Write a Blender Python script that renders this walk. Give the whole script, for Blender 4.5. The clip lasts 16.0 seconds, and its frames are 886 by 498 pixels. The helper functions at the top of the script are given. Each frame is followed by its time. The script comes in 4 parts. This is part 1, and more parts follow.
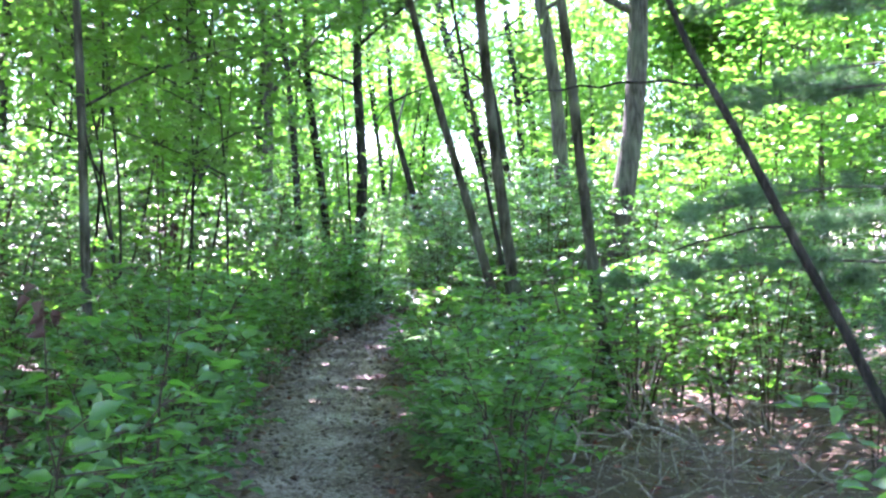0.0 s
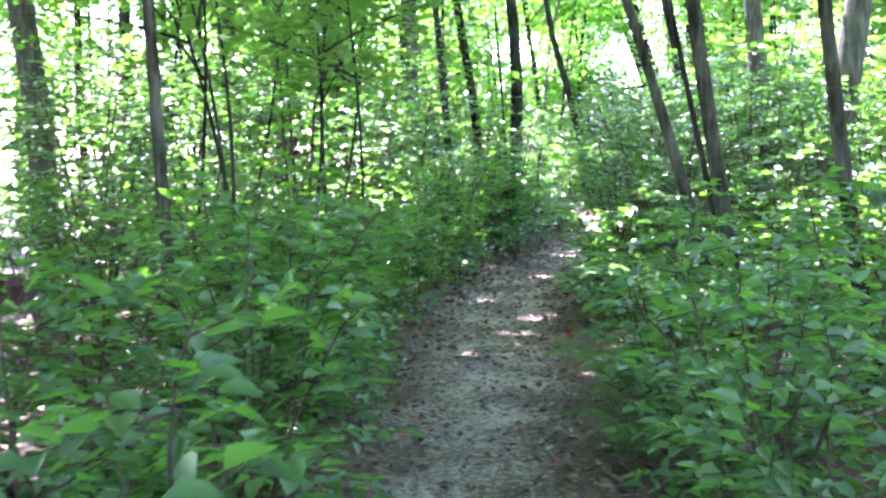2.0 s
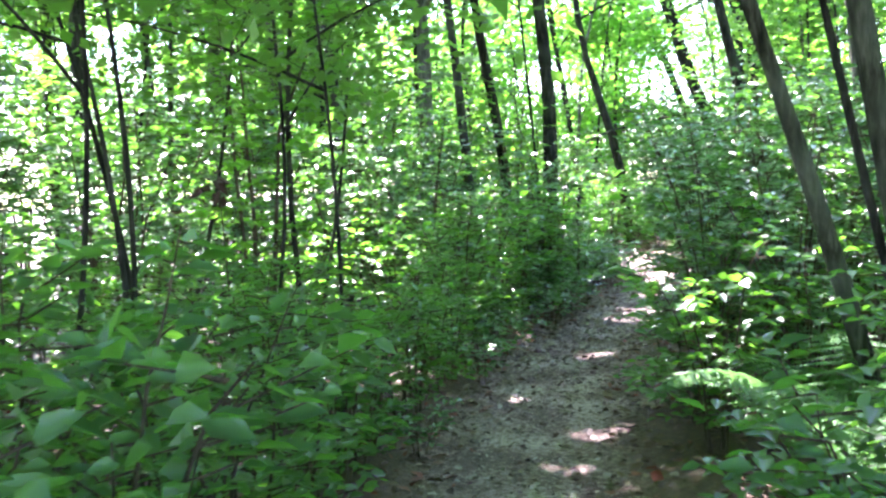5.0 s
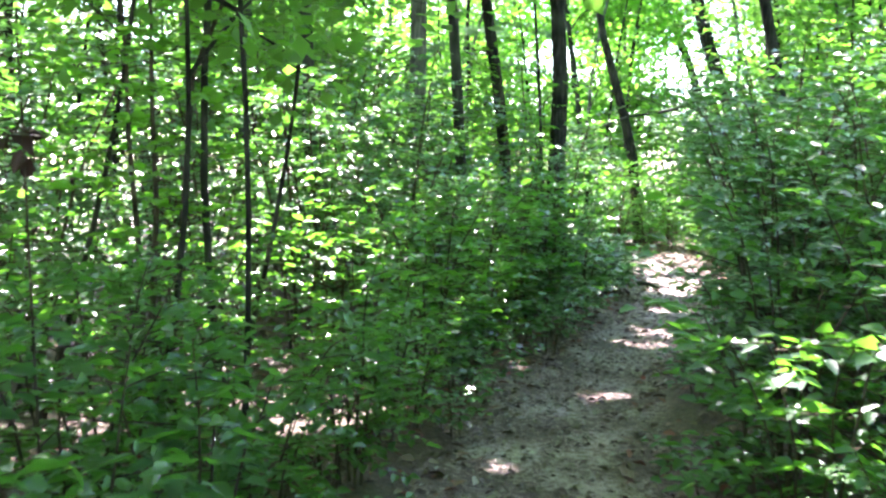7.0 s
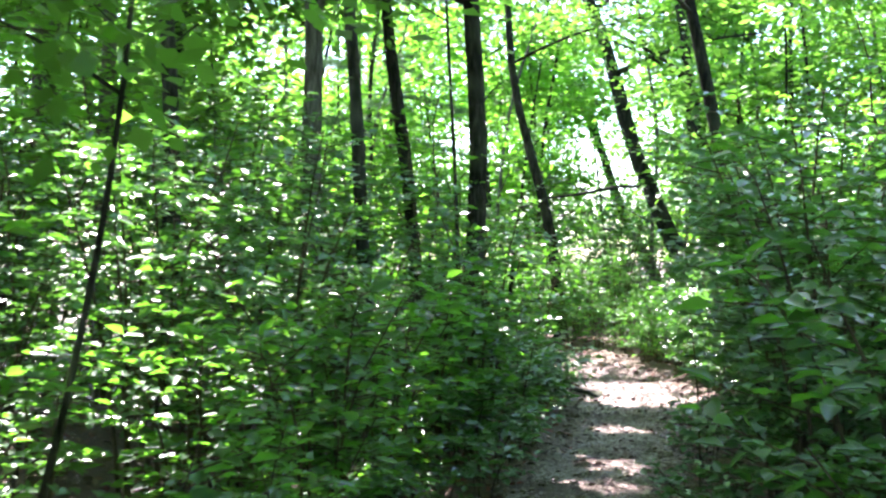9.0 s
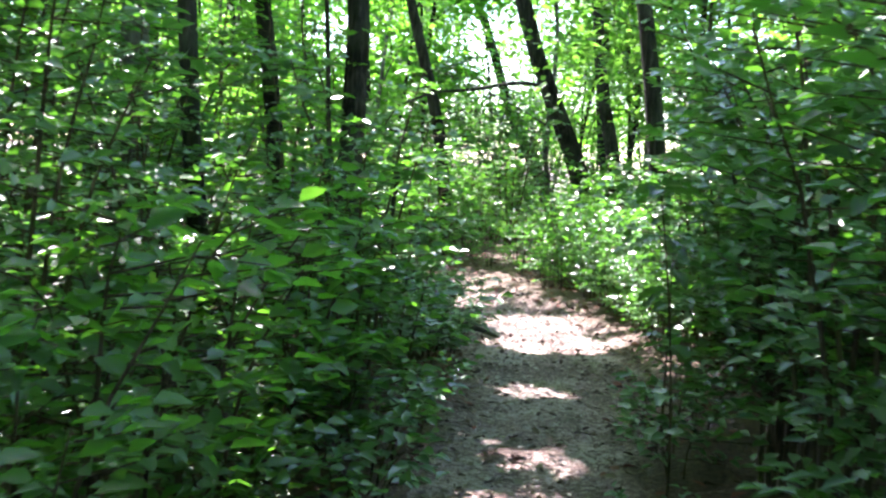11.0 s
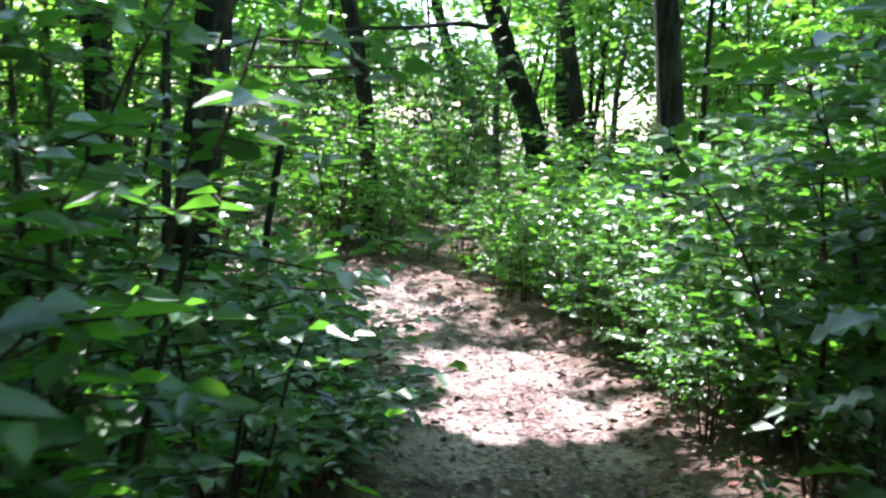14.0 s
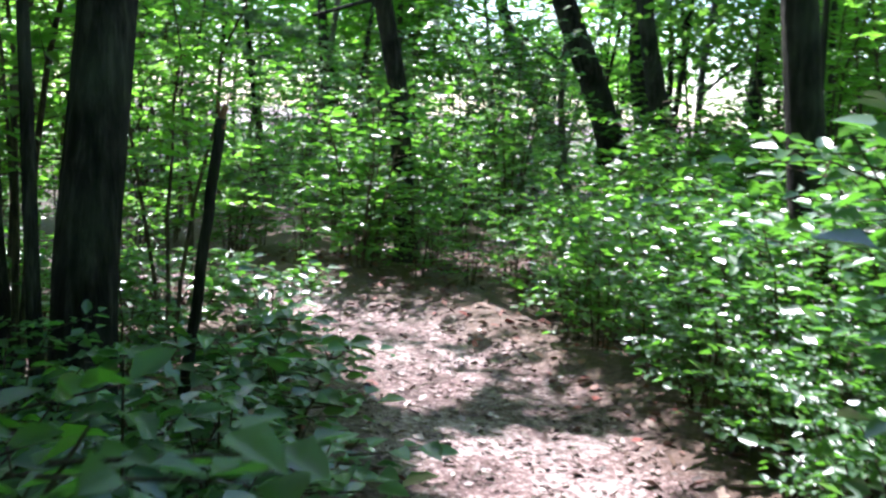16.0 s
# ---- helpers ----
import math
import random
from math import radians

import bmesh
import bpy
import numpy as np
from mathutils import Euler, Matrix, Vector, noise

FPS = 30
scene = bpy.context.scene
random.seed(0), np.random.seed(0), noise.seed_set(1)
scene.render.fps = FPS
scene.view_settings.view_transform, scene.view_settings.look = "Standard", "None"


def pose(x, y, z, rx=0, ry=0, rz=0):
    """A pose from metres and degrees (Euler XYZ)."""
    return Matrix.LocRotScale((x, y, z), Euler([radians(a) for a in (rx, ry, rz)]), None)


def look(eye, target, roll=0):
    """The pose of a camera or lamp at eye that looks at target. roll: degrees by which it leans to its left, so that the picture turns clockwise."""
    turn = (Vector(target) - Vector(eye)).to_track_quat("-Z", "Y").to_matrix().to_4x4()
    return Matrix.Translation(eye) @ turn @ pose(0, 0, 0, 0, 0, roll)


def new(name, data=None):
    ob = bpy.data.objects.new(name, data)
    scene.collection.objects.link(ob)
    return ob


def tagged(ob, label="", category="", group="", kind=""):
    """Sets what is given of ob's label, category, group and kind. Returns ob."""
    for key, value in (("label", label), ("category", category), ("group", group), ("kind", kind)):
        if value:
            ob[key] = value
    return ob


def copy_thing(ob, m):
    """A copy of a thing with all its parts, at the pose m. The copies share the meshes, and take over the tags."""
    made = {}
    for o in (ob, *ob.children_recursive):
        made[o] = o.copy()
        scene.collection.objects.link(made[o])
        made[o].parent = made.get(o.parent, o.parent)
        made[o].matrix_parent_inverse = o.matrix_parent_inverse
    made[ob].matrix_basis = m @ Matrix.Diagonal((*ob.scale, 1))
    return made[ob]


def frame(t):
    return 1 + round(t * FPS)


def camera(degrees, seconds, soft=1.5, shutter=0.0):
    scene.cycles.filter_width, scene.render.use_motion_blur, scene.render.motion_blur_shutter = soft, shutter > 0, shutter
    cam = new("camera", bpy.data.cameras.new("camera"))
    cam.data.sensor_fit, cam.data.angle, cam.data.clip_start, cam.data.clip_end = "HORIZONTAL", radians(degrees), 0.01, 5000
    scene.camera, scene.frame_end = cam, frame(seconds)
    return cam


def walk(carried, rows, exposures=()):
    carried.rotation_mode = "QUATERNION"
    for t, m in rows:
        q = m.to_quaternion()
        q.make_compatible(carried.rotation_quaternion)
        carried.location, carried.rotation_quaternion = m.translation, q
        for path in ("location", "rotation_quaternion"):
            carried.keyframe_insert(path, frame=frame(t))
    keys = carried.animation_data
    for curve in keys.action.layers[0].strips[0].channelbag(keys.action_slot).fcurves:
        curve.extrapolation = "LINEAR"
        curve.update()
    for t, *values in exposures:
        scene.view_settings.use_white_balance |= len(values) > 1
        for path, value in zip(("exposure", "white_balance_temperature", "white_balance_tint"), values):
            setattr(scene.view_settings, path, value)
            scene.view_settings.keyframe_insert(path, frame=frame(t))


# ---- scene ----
cam = camera(45.7, 16.0, soft=2.4, shutter=0.4)
EXPOSURES = [(0.0, 3.6, 5700, 38), (1.0, 3.9, 5750, 40), (2.5, 3.95, 5950, 36), (3.5, 3.8, 6000, 30), (6.0, 3.6, 6100, 24), (7.0, 3.5, 6250, 20), (8.0, 3.1, 6250, 18), (9.0, 2.9, 6300, 17), (12.5, 2.7, 6200, 17), (14.0, 2.4, 6050, 17), (16.0, 2.05, 5850, 18)]
# seconds, eye x y z in metres, pitch, roll, yaw in degrees
PATH = [
    (0.0, -0.000, -0.000, 1.539, -1.035, -0.434, -0.011),
    (0.5, -0.060, 0.538, 1.507, -2.548, -0.743, 0.280),
    (1.0, -0.103, 1.041, 1.470, -3.075, 0.901, 2.741),
    (1.5, -0.161, 1.531, 1.473, -3.864, -0.029, 8.406),
    (2.0, -0.231, 1.983, 1.482, -5.562, 1.293, 8.215),
    (2.5, -0.208, 2.446, 1.493, -5.471, 2.307, 7.225),
    (3.0, -0.261, 2.905, 1.473, -4.531, 1.139, 6.647),
    (3.5, -0.358, 3.339, 1.501, -3.257, 2.114, 7.310),
    (6.0, -0.586, 5.903, 1.473, -4.214, 1.806, 11.129),
    (6.5, -0.624, 6.416, 1.472, -5.673, -0.263, 9.975),
    (7.0, -0.745, 6.880, 1.473, -4.312, -0.594, 9.791),
    (7.5, -0.869, 7.386, 1.521, -3.213, -0.379, 8.999),
    (8.0, -0.966, 7.913, 1.533, 0.143, -2.695, 9.388),
    (8.5, -1.040, 8.458, 1.506, -0.386, -2.862, 6.932),
    (9.0, -1.091, 9.022, 1.484, 0.407, -0.809, 4.378),
    (9.5, -1.144, 9.606, 1.505, -0.438, -2.753, 1.699),
    (10.0, -1.200, 10.197, 1.510, -3.326, -1.526, -1.546),
    (12.5, -1.118, 13.125, 1.527, -5.234, -4.145, -2.973),
    (13.0, -1.044, 13.690, 1.509, -4.998, -1.462, -3.482),
    (13.5, -0.975, 14.254, 1.484, -5.105, -3.939, -2.975),
    (14.0, -0.900, 14.856, 1.499, -6.756, -4.000, -5.693),
    (14.5, -0.797, 15.426, 1.497, -7.368, -2.995, -4.620),
    (15.0, -0.727, 15.946, 1.492, -8.717, -3.718, -4.566),
    (15.5, -0.609, 16.461, 1.477, -7.283, -0.391, -4.560),
    (16.0, -0.504, 16.996, 1.482, -7.388, -2.808, -1.893),
]
walk(cam, [(t, pose(x, y, z, 90 + pitch, roll, yaw)) for t, x, y, z, pitch, roll, yaw in PATH],
     exposures=EXPOSURES)

# ---- light: late-morning sun ahead and to the side of the path, clear sky ----
SUN_EL, SUN_AZ = radians(56), radians(-32)          # azimuth from +y, towards +x
TO_SUN = np.array([math.sin(SUN_AZ) * math.cos(SUN_EL), math.cos(SUN_AZ) * math.cos(SUN_EL), math.sin(SUN_EL)])
world = bpy.data.worlds.new("sky")
scene.world = world
world.use_nodes = True
wt = world.node_tree
sky = wt.nodes.new("ShaderNodeTexSky")
sky.sky_type, sky.sun_disc, sky.sun_elevation, sky.sun_rotation = "NISHITA", False, SUN_EL, SUN_AZ
sky.air_density, sky.dust_density = 1.0, 0.8
wt.links.new(sky.outputs[0], wt.nodes["Background"].inputs[0])
wt.nodes["Background"].inputs[1].default_value = 0.15
lamp = bpy.data.lights.new("sun", "SUN")
lamp.energy, lamp.angle, lamp.color = 5.0, radians(0.55), (1.0, 0.96, 0.9)
sun = new("sun", lamp)
sun.matrix_world = look(tuple(TO_SUN * 60), (0, 0, 0))


# ---- materials ----
def graph(name):
    m = bpy.data.materials.new(name)
    m.use_nodes = True
    nt = m.node_tree
    nt.nodes.clear()

    def n(kind, **inputs):
        node = nt.nodes.new("ShaderNode" + kind)
        for k, v in inputs.items():
            node.inputs[k.replace("_", " ")].default_value = v
        return node

    def link(a, b):
        nt.links.new(a, b)
    out = n("OutputMaterial")
    return m, n, link, out


def ramp(n, stops):
    node = n("ValToRGB")
    el = node.color_ramp.elements
    while len(el) < len(stops):
        el.new(0.5)
    for e, (p, c) in zip(el, stops):
        e.position, e.color = p, (*c, 1)
    return node


def leaf_material(name, dark, mid, light, through_col, rough=0.4, through_mix=0.38, spec=0.5, coat=0.0):
    """A leaf: glossy upper face, light passing through, each leaf its own green."""
    m, n, link, out = graph(name)
    geo, info = n("NewGeometry"), n("ObjectInfo")
    add = n("Math")
    add.operation = "ADD"
    link(geo.outputs["Random Per Island"], add.inputs[0])
    link(info.outputs["Random"], add.inputs[1])
    fr = n("Math")
    fr.operation = "FRACT"
    link(add.outputs[0], fr.inputs[0])
    cr = ramp(n, [(0.0, dark), (0.45, mid), (0.93, light), (1.0, tuple(min(1, c * 1.35) for c in light))])
    link(fr.outputs[0], cr.inputs[0])
    tc = n("TexCoord")
    spots = n("TexNoise", Scale=22.0, Detail=3.0)
    link(tc.outputs["Object"], spots.inputs["Vector"])
    mix = n("MixRGB", Fac=0.3)
    mix.blend_type = "MULTIPLY"
    link(cr.outputs[0], mix.inputs[1])
    link(spots.outputs["Color"], mix.inputs[2])
    p = n("BsdfPrincipled", Roughness=rough)
    p.inputs["Specular IOR Level"].default_value = spec
    p.inputs["Coat Weight"].default_value, p.inputs["Coat Roughness"].default_value = coat, 0.3
    link(mix.outputs[0], p.inputs["Base Color"])
    bump = n("Bump", Strength=0.25, Distance=0.004)
    veins = n("TexNoise", Scale=90.0, Detail=2.0)
    link(tc.outputs["Object"], veins.inputs["Vector"])
    link(veins.outputs[0], bump.inputs["Height"])
    link(bump.outputs[0], p.inputs["Normal"])
    tr = n("BsdfTranslucent", Color=(*through_col, 1))
    ms = n("MixShader", Fac=through_mix)
    link(p.outputs[0], ms.inputs[1])
    link(tr.outputs[0], ms.inputs[2])
    link(ms.outputs[0], out.inputs[0])
    return m


def bark_material(name, c0, c1, c2, scale=1.0, moss_dapple=0.0):
    m, n, link, out = graph(name)
    tc = n("TexCoord")
    mp = n("Mapping")
    mp.inputs["Scale"].default_value = (26 * scale, 26 * scale, 4 * scale)
    link(tc.outputs["Object"], mp.inputs[0])
    furrow = n("TexNoise", Scale=1.0, Detail=6.0, Roughness=0.65)
    link(mp.outputs[0], furrow.inputs["Vector"])
    cr = ramp(n, [(0.38, c0), (0.52, c1), (0.68, c2)])
    link(furrow.outputs[0], cr.inputs[0])
    # mossy blotches, coloured pale to stand in for dappled sun on the trunks
    blot = n("TexNoise", Scale=2.3, Detail=4.0)
    link(tc.outputs["Object"], blot.inputs["Vector"])
    br = ramp(n, [(0.45, (0, 0, 0)), (0.68, (1, 1, 1))])
    link(blot.outputs[0], br.inputs[0])
    fac = n("Math")
    fac.operation = "MULTIPLY"
    fac.inputs[1].default_value = moss_dapple
    link(br.outputs[0], fac.inputs[0])
    mix = n("MixRGB")
    link(fac.outputs[0], mix.inputs[0])
    link(cr.outputs[0], mix.inputs[1])
    mix.inputs[2].default_value = (0.22, 0.24, 0.18, 1)
    p = n("BsdfPrincipled", Roughness=0.9)
    p.inputs["Specular IOR Level"].default_value = 0.2
    link(mix.outputs[0], p.inputs["Base Color"])
    bump = n("Bump", Strength=1.0, Distance=0.035)
    link(furrow.outputs[0], bump.inputs["Height"])
    link(bump.outputs[0], p.inputs["Normal"])
    link(p.outputs[0], out.inputs[0])
    return m


def ground_material():
    """Trodden earth on the path, brown leaf mould beside it."""
    m, n, link, out = graph("earth")
    tc = n("TexCoord")
    att = n("Attribute")
    att.attribute_name = "trail"
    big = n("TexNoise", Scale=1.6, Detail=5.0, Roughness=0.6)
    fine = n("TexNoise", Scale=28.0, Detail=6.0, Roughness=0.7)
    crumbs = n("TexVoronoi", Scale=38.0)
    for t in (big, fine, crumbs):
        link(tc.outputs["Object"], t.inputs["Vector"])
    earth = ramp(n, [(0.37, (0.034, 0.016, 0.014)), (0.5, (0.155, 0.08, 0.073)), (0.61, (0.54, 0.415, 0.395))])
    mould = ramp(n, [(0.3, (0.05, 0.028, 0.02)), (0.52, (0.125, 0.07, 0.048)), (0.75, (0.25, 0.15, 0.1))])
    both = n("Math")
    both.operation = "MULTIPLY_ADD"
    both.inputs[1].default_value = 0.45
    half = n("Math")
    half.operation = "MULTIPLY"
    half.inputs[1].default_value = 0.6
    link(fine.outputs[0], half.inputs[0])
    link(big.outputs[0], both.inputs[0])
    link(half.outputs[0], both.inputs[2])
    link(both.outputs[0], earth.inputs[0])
    link(fine.outputs[0], mould.inputs[0])
    mix = n("MixRGB")
    link(att.outputs["Fac"], mix.inputs[0])
    link(mould.outputs[0], mix.inputs[1])
    link(earth.outputs[0], mix.inputs[2])
    p = n("BsdfPrincipled", Roughness=0.6)
    link(mix.outputs[0], p.inputs["Base Color"])
    b1 = n("Bump", Strength=0.9, Distance=0.05)
    link(fine.outputs[0], b1.inputs["Height"])
    b2 = n("Bump", Strength=0.5, Distance=0.015)
    link(crumbs.outputs["Distance"], b2.inputs["Height"])
    link(b1.outputs[0], b2.inputs["Normal"])
    link(b2.outputs[0], p.inputs["Normal"])
    link(p.outputs[0], out.inputs[0])
    return m


def litter_material(name, cols, rough=0.7):
    m, n, link, out = graph(name)
    geo = n("NewGeometry")
    k = len(cols) - 1
    cr = ramp(n, [(i / k, c) for i, c in enumerate(cols)])
    link(geo.outputs["Random Per Island"], cr.inputs[0])
    tc = n("TexCoord")
    no = n("TexNoise", Scale=60.0, Detail=3.0)
    link(tc.outputs["Object"], no.inputs["Vector"])
    mix = n("MixRGB", Fac=0.35)
    mix.blend_type = "MULTIPLY"
    link(cr.outputs[0], mix.inputs[1])
    link(no.outputs["Color"], mix.inputs[2])
    p = n("BsdfPrincipled", Roughness=rough)
    link(mix.outputs[0], p.inputs["Base Color"])
    bump = n("Bump", Strength=0.3, Distance=0.004)
    link(no.outputs[0], bump.inputs["Height"])
    link(bump.outputs[0], p.inputs["Normal"])
    link(p.outputs[0], out.inputs[0])
    return m


LEAF = leaf_material("shrub leaf", (0.03, 0.074, 0.043), (0.047, 0.112, 0.058), (0.085, 0.168, 0.062), (0.19, 0.52, 0.035), rough=0.4, through_mix=0.44, spec=0.75, coat=0.35)
LEAF_BROAD = leaf_material("broad leaf", (0.03, 0.072, 0.046), (0.047, 0.108, 0.06), (0.078, 0.152, 0.07), (0.17, 0.5, 0.035), rough=0.36, through_mix=0.28, spec=0.8, coat=0.7)
LEAF_LIGHT = leaf_material("young leaf", (0.045, 0.12, 0.025), (0.07, 0.18, 0.03), (0.115, 0.24, 0.035), (0.26, 0.64, 0.05), rough=0.42, through_mix=0.5)
LEAF_CROWN = leaf_material("crown leaf", (0.038, 0.1, 0.026), (0.056, 0.148, 0.034), (0.09, 0.2, 0.036), (0.24, 0.52, 0.06), rough=0.42, through_mix=0.45)
FERN = leaf_material("fern leaf", (0.06, 0.16, 0.05), (0.08, 0.2, 0.065), (0.11, 0.24, 0.085), (0.22, 0.5, 0.1), rough=0.5)
NEEDLE = leaf_material("pine needle", (0.06, 0.13, 0.07), (0.09, 0.18, 0.09), (0.13, 0.23, 0.12), (0.14, 0.3, 0.1), rough=0.5, through_mix=0.25)
BARK = bark_material("dark bark", (0.008, 0.007, 0.0065), (0.024, 0.021, 0.018), (0.07, 0.062, 0.055), moss_dapple=0.18)
BARK_MID = bark_material("brown-grey bark", (0.01, 0.0095, 0.006), (0.036, 0.035, 0.023), (0.11, 0.108, 0.078), moss_dapple=0.4)
BARK_GREY = bark_material("grey bark", (0.05, 0.046, 0.04), (0.12, 0.112, 0.1), (0.21, 0.2, 0.18), moss_dapple=0.35)
TWIG = bark_material("twig bark", (0.045, 0.035, 0.025), (0.1, 0.08, 0.055), (0.18, 0.14, 0.1), scale=2.0)
DEADWOOD = bark_material("dead twig", (0.16, 0.125, 0.1), (0.34, 0.285, 0.24), (0.52, 0.46, 0.4), scale=2.0)
EARTH = ground_material()
LITTER = litter_material("fallen leaf", [(0.06, 0.032, 0.02), (0.13, 0.075, 0.05), (0.2, 0.13, 0.09), (0.32, 0.24, 0.19), (0.28, 0.055, 0.04), (0.24, 0.17, 0.13)])
SCRAP = litter_material("trodden leaf", [(0.06, 0.033, 0.027), (0.13, 0.075, 0.064), (0.24, 0.165, 0.148), (0.6, 0.5, 0.47)])
WITHERED = litter_material("withered leaf", [(0.035, 0.016, 0.012), (0.06, 0.028, 0.018), (0.1, 0.05, 0.03)])
SPLIT = litter_material("split wood", [(0.25, 0.1, 0.05), (0.32, 0.15, 0.08)])


# ---- mesh helpers ----
def mesh_from(name, verts, faces, mat, smooth=False):
    """A mesh out of an array of points and an array of faces of one size."""
    verts, faces = np.asarray(verts, np.float32), np.asarray(faces, np.int32)
    me = bpy.data.meshes.new(name)
    k = faces.shape[1]
    me.vertices.add(len(verts))
    me.vertices.foreach_set("co", verts.ravel())
    me.loops.add(faces.size)
    me.loops.foreach_set("vertex_index", faces.ravel())
    me.polygons.add(len(faces))
    me.polygons.foreach_set("loop_start", np.arange(0, faces.size, k, dtype=np.int32))
    me.polygons.foreach_set("loop_total", np.full(len(faces), k, np.int32))
    if smooth:
        me.polygons.foreach_set("use_smooth", np.ones(len(faces), bool))
    me.update(calc_edges=True)
    me.validate()
    me.materials.append(mat)
    return me


def part(name, me, parent, label="", kind=""):
    ob = new(name, me)
    ob.parent = parent
    return tagged(ob, label=label, kind=kind)


def unit(v):
    v = np.asarray(v, float)
    return v / np.maximum(np.linalg.norm(v, axis=-1, keepdims=True), 1e-9)


def leaf_arrays(base, along, up, length, width, fold=0.22, droop=0.15):
    """Pointed oval leaves, folded along the midrib: six points and two quads each."""
    along = unit(along)
    side = unit(np.cross(along, up))
    up = unit(np.cross(side, along))
    L, Wd = np.asarray(length)[:, None], np.asarray(width)[:, None]
    drop = -up * L * droop
    pts = [base,
           base + along * L * 0.34 + side * Wd * 0.5 + up * Wd * fold,
           base + along * L * 0.7 + side * Wd * 0.36 + up * Wd * fold * 0.6 + drop * 0.4,
           base + along * L + drop,
           base + along * L * 0.7 - side * Wd * 0.36 + up * Wd * fold * 0.6 + drop * 0.4,
           base + along * L * 0.34 - side * Wd * 0.5 + up * Wd * fold]
    v = np.stack(pts, 1).reshape(-1, 3)
    i = np.arange(len(base))[:, None] * 6
    f = np.concatenate([i + [0, 1, 2, 3], i + [0, 3, 4, 5]], 1).reshape(-1, 4)
    return v, f


def tube_arrays(line, radii, sides):
    """A tube round a line of points."""
    line, radii = np.asarray(line, float), np.asarray(radii, float)
    t = unit(np.gradient(line, axis=0))
    ref = np.where(np.abs(t[:, 2:3]) > 0.9, [[1.0, 0, 0]], [[0, 0, 1.0]])
    a = unit(np.cross(t, ref))
    b = np.cross(t, a)
    ang = np.linspace(0, 2 * np.pi, sides, endpoint=False)
    v = line[:, None] + radii[:, None, None] * (np.cos(ang)[None, :, None] * a[:, None] + np.sin(ang)[None, :, None] * b[:, None])
    n = len(line)
    r, s = np.meshgrid(np.arange(n - 1), np.arange(sides), indexing="ij")
    s2 = (s + 1) % sides
    f = np.stack([r * sides + s, r * sides + s2, (r + 1) * sides + s2, (r + 1) * sides + s], -1).reshape(-1, 4)
    return v.reshape(-1, 3), f


def diamond_arrays(base, along, up, length, width):
    """Plain four-cornered leaves for crowns overhead and far woods."""
    along = unit(along)
    side = unit(np.cross(along, up))
    up = unit(np.cross(side, along))
    L, Wd = np.asarray(length)[:, None], np.asarray(width)[:, None]
    v = np.stack([base, base + along * L * 0.45 + side * Wd * 0.5, base + along * L - up * L * 0.12, base + along * L * 0.5 - side * Wd * 0.5], 1).reshape(-1, 3)
    return v, np.arange(len(base) * 4).reshape(-1, 4)


class Heap:
    """Collects arrays of points and quads into one mesh."""
    def __init__(self):
        self.v, self.f, self.n = [], [], 0

    def put(self, vf):
        v, f = vf
        self.v.append(v)
        self.f.append(f + self.n)
        self.n += len(v)

    def mesh(self, name, mat, smooth=False):
        return mesh_from(name, np.concatenate(self.v), np.concatenate(self.f), mat, smooth)


def value_noise(x, y, scale, seed):
    """Smooth noise from 0 to 1 over the plan."""
    x, y = np.asarray(x) * scale, np.asarray(y) * scale
    xi, yi = np.floor(x).astype(np.int64), np.floor(y).astype(np.int64)
    fx, fy = x - xi, y - yi
    fx, fy = fx * fx * (3 - 2 * fx), fy * fy * (3 - 2 * fy)

    def h(a, b):
        k = (a * 374761393 + b * 668265263 + seed * 1442695041) & 0x7FFFFFFF
        k = ((k ^ (k >> 13)) * 1274126177) & 0x7FFFFFFF
        return (k ^ (k >> 16)) % 65536 / 65535.0
    return (h(xi, yi) * (1 - fx) + h(xi + 1, yi) * fx) * (1 - fy) + (h(xi, yi + 1) * (1 - fx) + h(xi + 1, yi + 1) * fx) * fy


# ---- the plan: the path's middle line and half width along y ----
TRAIL = np.array([(-6, 0.4, 0.42), (-2, 0.1, 0.42), (0, 0.0, 0.42), (3, -0.27, 0.42), (6, -0.62, 0.44), (8.6, -0.98, 0.47), (11, -1.08, 0.5),
                  (13, -1.04, 0.45), (14.4, -0.98, 0.46), (16.4, -0.5, 0.5), (18, -0.12, 0.52), (19.4, 0.05, 0.6), (20.5, 0.12, 0.66),
                  (21.3, 0.05, 0.6), (22.2, -0.06, 0.62), (23.3, -0.3, 0.58), (24.2, -0.75, 0.5)])
BEND = np.array([(-0.75, 24.2), (-1.4, 25.05), (-2.4, 25.8), (-4.0, 26.6), (-6.5, 27.2), (-9.0, 28.2)])


def trail_x(y):
    return np.interp(y, TRAIL[:, 0], TRAIL[:, 1])


def trail_half(y):
    return np.interp(y, TRAIL[:, 0], TRAIL[:, 2])


def off_trail(x, y):
    """How far a place lies outside the path's edge (inside: below 0)."""
    x, y = np.asarray(x, float), np.asarray(y, float)
    yy = np.clip(y, -6, 24.2)
    d = np.hypot(x - trail_x(yy), np.maximum(np.abs(y - yy), 0)) - trail_half(yy)
    for (ax, ay), (bx, by) in zip(BEND[:-1], BEND[1:]):
        u = np.clip(((x - ax) * (bx - ax) + (y - ay) * (by - ay)) / ((bx - ax) ** 2 + (by - ay) ** 2), 0, 1)
        d = np.minimum(d, np.hypot(x - ax - u * (bx - ax), y - ay - u * (by - ay)) - 0.42)
    return d


